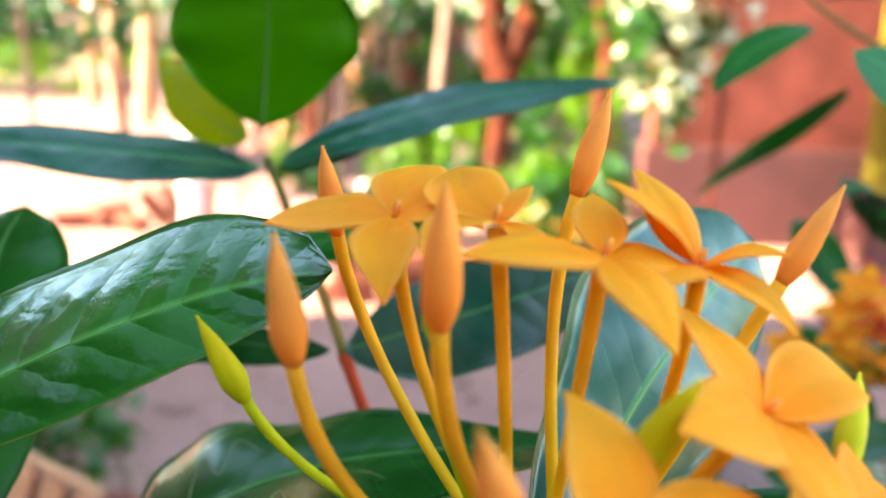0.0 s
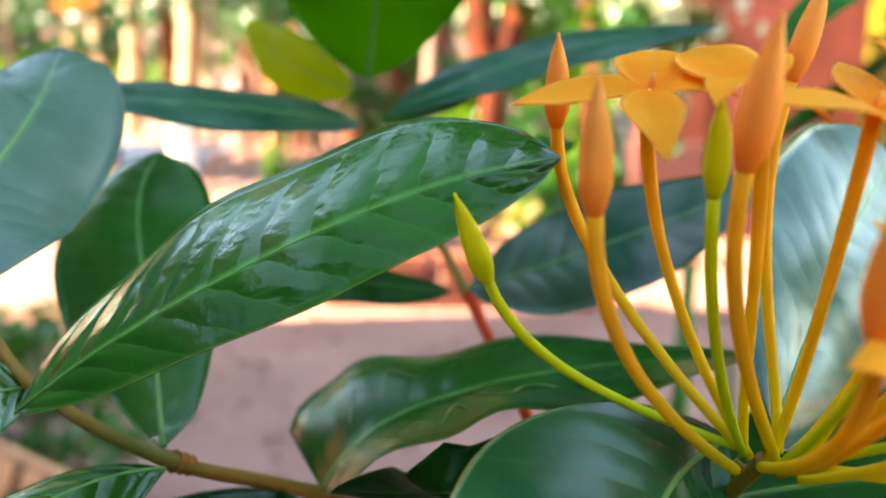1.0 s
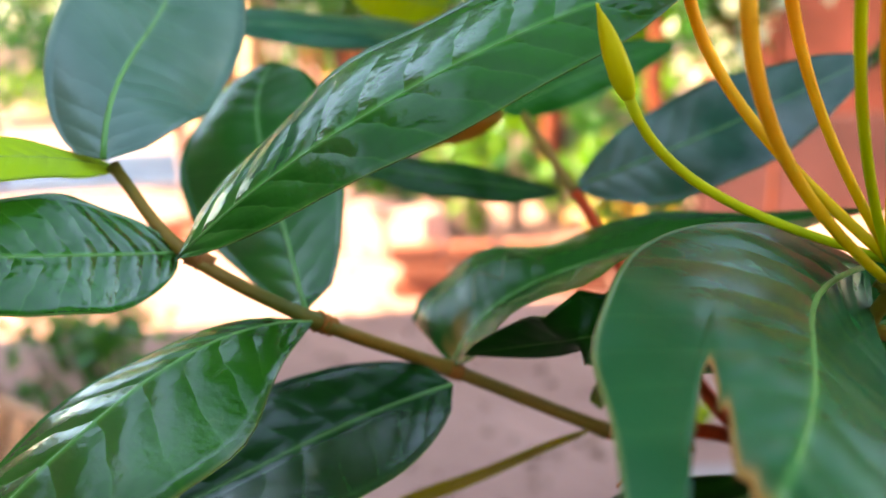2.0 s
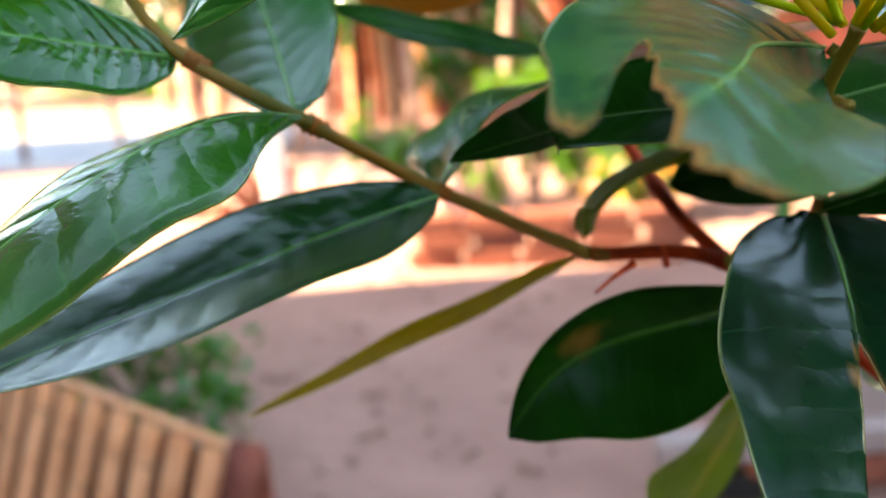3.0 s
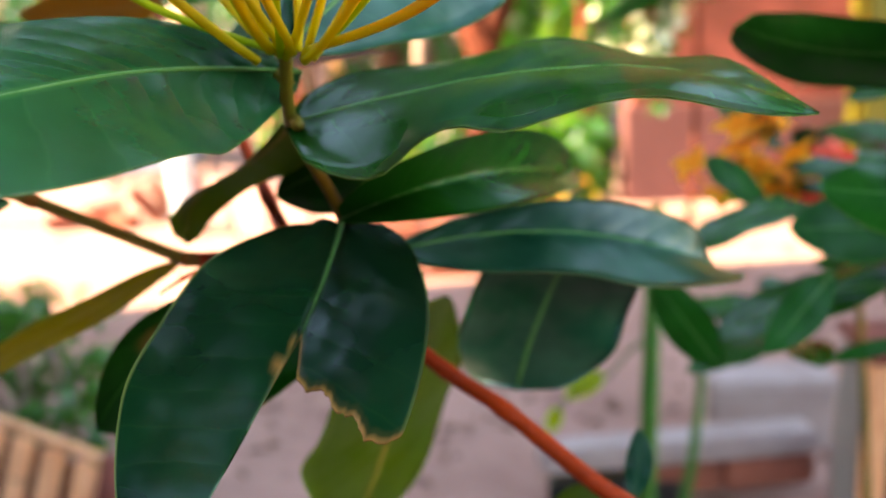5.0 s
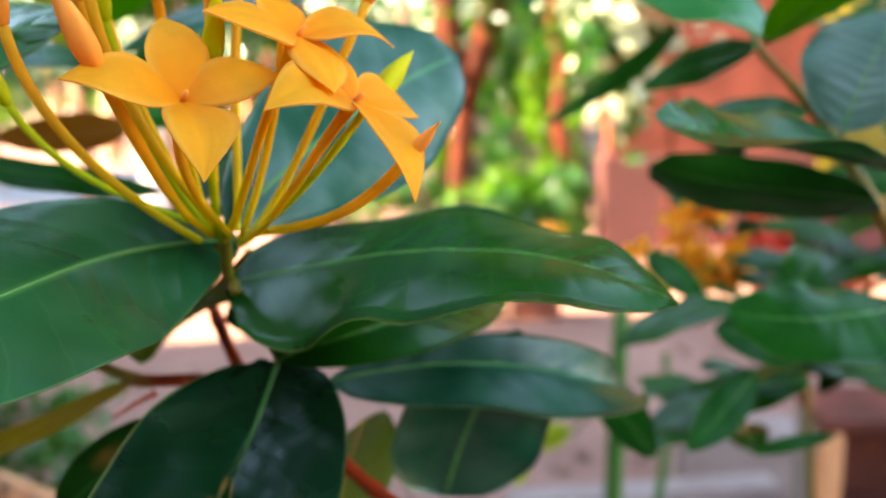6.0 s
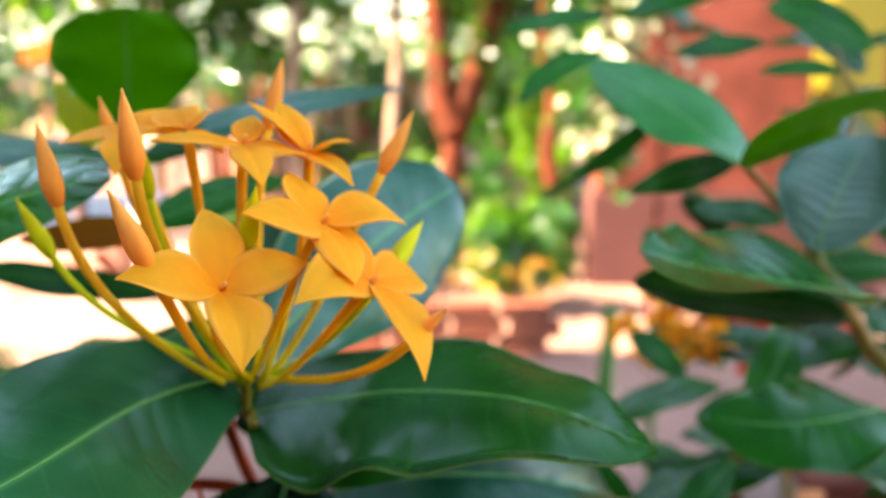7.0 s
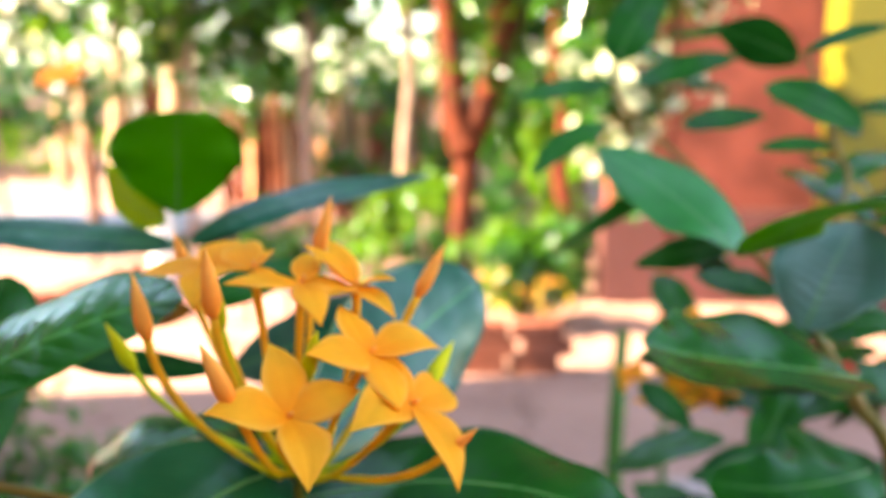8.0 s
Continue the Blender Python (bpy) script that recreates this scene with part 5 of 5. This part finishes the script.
random_leaves(shrub_two, (0.3601, 0.5714, 1.0703), 0.06, 7, 17)
random_leaves(shrub_two, (0.2704, 0.4929, 0.9945), 0.05, 6, 18)
red_flower = thing("red_flower", (0.37, 0.62, GROUND), "head of small red flowers on a tall stem", "flower")
stem(red_flower, [(0.37, 0.62, GROUND - 0.03), (0.368, 0.65, 0.35), (0.3688, 0.7067, 0.6560), (0.3679, 0.7466, 0.8024), (0.3667, 0.7826, 0.9341)], 0.004, 0.003, STEM_GREEN)
leaf_cloud("blossoms", (0.3743, 0.7836, 0.9363), (0.055, 0.03, 0.035), 220, 0.028, RED_BLOOM, red_flower, 77, 0.0, 30, 0.3)

# ---- bamboo bench ----
bench = thing("bamboo_bench", (-0.95, 1.5, GROUND), "tilted bamboo slat bench panel with a dark end post", "bench")
back_l, back_r = Vector((-1.42, 1.955, 0.283)), Vector((-0.70, 1.505, 0.283))
along = Vector((0.848, -0.53, 0))
out = Vector((-0.53, -0.848, 0))
run = out * math.cos(radians(68)) + Vector((0, 0, -1)) * math.sin(radians(68))
face = run.cross(along)
count, high = 11, 0.40
for k in range(count):
    s = back_r - along * (0.045 + 0.106 * k)
    bm = bmesh.new()
    box(bm, (-0.032, -0.009, 0), (0.032, 0.009, high + 0.006 * math.sin(k * 2.3)), 0.006)
    m = Matrix((along, face, run)).transposed().to_4x4()
    m.translation = s + run * 0.012 + face * 0.01
    bmesh.ops.transform(bm, matrix=m @ Matrix.Rotation(0.015 * math.sin(k * 4.1), 4, "Y"), verts=bm.verts)
    under(part("slat", bm, BAMBOO, None), bench)
    for q in (0.30 + 0.16 * math.sin(k * 1.9), 0.78 + 0.10 * math.sin(k * 3.1)):
        bm = bmesh.new()
        box(bm, (-0.0335, -0.0105, q * high), (0.0335, 0.0105, q * high + 0.009), 0.003)
        bmesh.ops.transform(bm, matrix=m @ Matrix.Rotation(0.015 * math.sin(k * 4.1), 4, "Y"), verts=bm.verts)
        under(part("bamboo_joint", bm, BAMBOO_NODE, None, "brown ring round the bamboo"), bench)
# Board added behind the slats, so that the gaps look dark.
bm = bmesh.new()
box(bm, (-1.30, -0.006, 0.03), (-0.02, 0.006, high - 0.02), 0.002)
m = Matrix((along, face, run)).transposed().to_4x4()
m.translation = back_r + run * 0.01 - face * 0.035
bmesh.ops.transform(bm, matrix=m, verts=bm.verts)
under(part("gap_board", bm, DARK_WOOD, None, "dark board added behind the slats to darken the gaps"), bench)
low_l, low_r = back_l + run * (high - 0.03), back_r + run * (high - 0.03)
for name, a, b2, r, mat in (("top_rail", back_l - along * 0.35, back_r + along * 0.0, 0.010, BAMBOO), ("low_rail", low_l - along * 0.35, low_r, 0.015, DARK_WOOD),
                            ("end_post", back_r + along * 0.045 + Vector((0, 0, 0.02)), back_r + along * 0.045 + run * 0.412, 0.035, DARK_WOOD),
                            ("leg", back_r + along * 0.045 - out * 0.02, back_r + along * 0.045 - out * 0.03 + Vector((0, 0, GROUND - 0.30)), 0.02, DARK_WOOD),
                            ("leg", back_l - out * 0.02, back_l - out * 0.03 + Vector((0, 0, GROUND - 0.30)), 0.02, DARK_WOOD)):
    bm = bmesh.new()
    tube(bm, [a + (b2 - a) * (i / 6) for i in range(7)], lambda t: r, 10)
    under(smooth(part(name, bm, mat, None)), bench)
yard_shrub((-1.2348, 2.1539, 0.2431), (0.26, 0.2, 0.20), 900, 0.06, FOLIAGE, "small green shrub growing behind the bench", 301, slim=0.22)
yard_shrub((-0.9524, 1.9555, 0.1603), (0.10, 0.1, 0.10), 120, 0.05, FOLIAGE, "sparse green seedling behind the bench", 302)

# ---- concrete slab on bricks ----
ledge = thing("concrete_ledge", (0.45, 2.05, GROUND), "narrow pale pinkish concrete slab lying on red bricks", "ledge")
turn = Matrix.Rotation(math.atan2(0.085, 0.64), 4, "Z")
place = Matrix.Translation((0.125, 1.94, 0.05)) @ turn
bm = bmesh.new()
box(bm, (0, 0, -0.06), (0.66, 0.085, 0), 0.008)
for v in bm.verts:
    v.co += Vector((0, 0, 0.003)) * noise.noise(v.co * 9)
bmesh.ops.transform(bm, matrix=place, verts=bm.verts)
under(part("slab", bm, PINK_BLOCK, None), ledge)
for bx in (0.32, 0.545):
    for by in (0.045,):
        ob = new("brick", brick_mesh)
        ob.parent = ledge
        ob.matrix_parent_inverse = Matrix.Translation((-0.45, -2.05, -GROUND))
        ob.matrix_basis = place @ Matrix.Translation((bx, by, -0.097)) @ Matrix.Rotation(radians(6 * bx - 2), 4, "Z")
for k, (lo, hi) in enumerate((((0.58, 2.26, GROUND - 0.02), (0.92, 2.42, 0.07)), ((0.80, 1.93, GROUND - 0.02), (0.86, 2.01, 0.18)))):
    bm = bmesh.new()
    box(bm, lo, hi, 0.01)
    tagged(part("concrete_block", bm, PINK_BLOCK, None), ("pale pinkish concrete block lying on the sandy ground", "pale pinkish block standing on end by the slab")[k], "block", "blocks by the slab")

# A black box added to fill the shaded gap under the slab.
tray = thing("tray", (0.30, 1.98, GROUND), "black box standing in for the shade under the concrete slab", "tray")
bm = bmesh.new()
box(bm, (0.15, 1.955, GROUND - 0.004), (0.44, 2.06, GROUND + 0.055), 0.006)
for v in bm.verts:
    if v.co.z > GROUND:
        v.co.x += 0.01 if v.co.x > 0.3 else -0.01
under(part("body", bm, GAP_BLACK, None), tray)

# ---- wooden shelf at the edge of the bed ----
rack = thing("wooden_rack", (0.7, 1.1, GROUND), "grey weathered wooden rack with an orange-brown front edge", "rack")
for name, lo, hi, mat in (("side_board", (0.455, 0.955, GROUND - 0.01), (0.475, 1.03, 0.68), GREY_PAINT), ("front_edge", (0.455, 0.935, GROUND - 0.01), (0.482, 0.953, 0.68), BAMBOO),
                          ("top_board", (0.455, 0.935, 0.682), (0.95, 1.05, 0.695), DARK_WOOD), ("back_board", (0.478, 1.033, GROUND), (0.95, 1.05, 0.68), DARK_WOOD),
                          ("shelf", (0.478, 0.96, 0.55), (0.93, 1.03, 0.565), DARK_WOOD), ("side_board", (0.93, 0.955, GROUND - 0.01), (0.95, 1.03, 0.68), GREY_PAINT)):
    bm = bmesh.new()
    box(bm, lo, hi, 0.003)
    under(part(name, bm, mat, None), rack)

# white post standing in the sun, the low blocks beside it and loose bricks
post((-1.70, 4.92), (-1.70, 4.92, 0.70), 0.07, WHITE_PAINT, "short whitewashed post standing in the sun")
rnd = random.Random(19)
for k in range(4):
    bm = bmesh.new()
    h = rnd.uniform(0.26, 0.32)
    box(bm, (-0.135, -0.09, 0), (0.135, 0.09, h), 0.012)
    for v in bm.verts:
        v.co += Vector((0, 0, 0.006)) * noise.noise(v.co * 8 + Vector((k, 0, 0)))
    ob = part("edging_block", bm, PINK_PLASTER, None)
    ob.location = (-1.47 + 0.245 * k, 4.93 - 0.155 * k, GROUND - 0.02)
    ob.rotation_euler = (0, 0, -0.56 + rnd.uniform(-0.06, 0.06))
    tagged(ob, "pinkish plastered block edging the plant bed", "block", "blocks edging the bed")
for x, y, tip, spin in ((-2.42, 5.05, 0.0, 0.3), (-2.24, 5.10, 0.2, 1.2), (-2.10, 5.02, 0.0, -0.5), (-1.98, 5.12, 0.9, 0.2), (-2.30, 5.28, 0.0, 0.9), (-1.93, 5.25, 1.1, 0.5)):
    ob = new("loose_brick", brick_mesh)
    ob.location = (x, y, GROUND + 0.03 + 0.075 * math.sin(tip))
    ob.rotation_euler = (0, tip, spin)
    tagged(ob, "loose terracotta brick lying on the sunlit sand", "brick", "loose bricks")
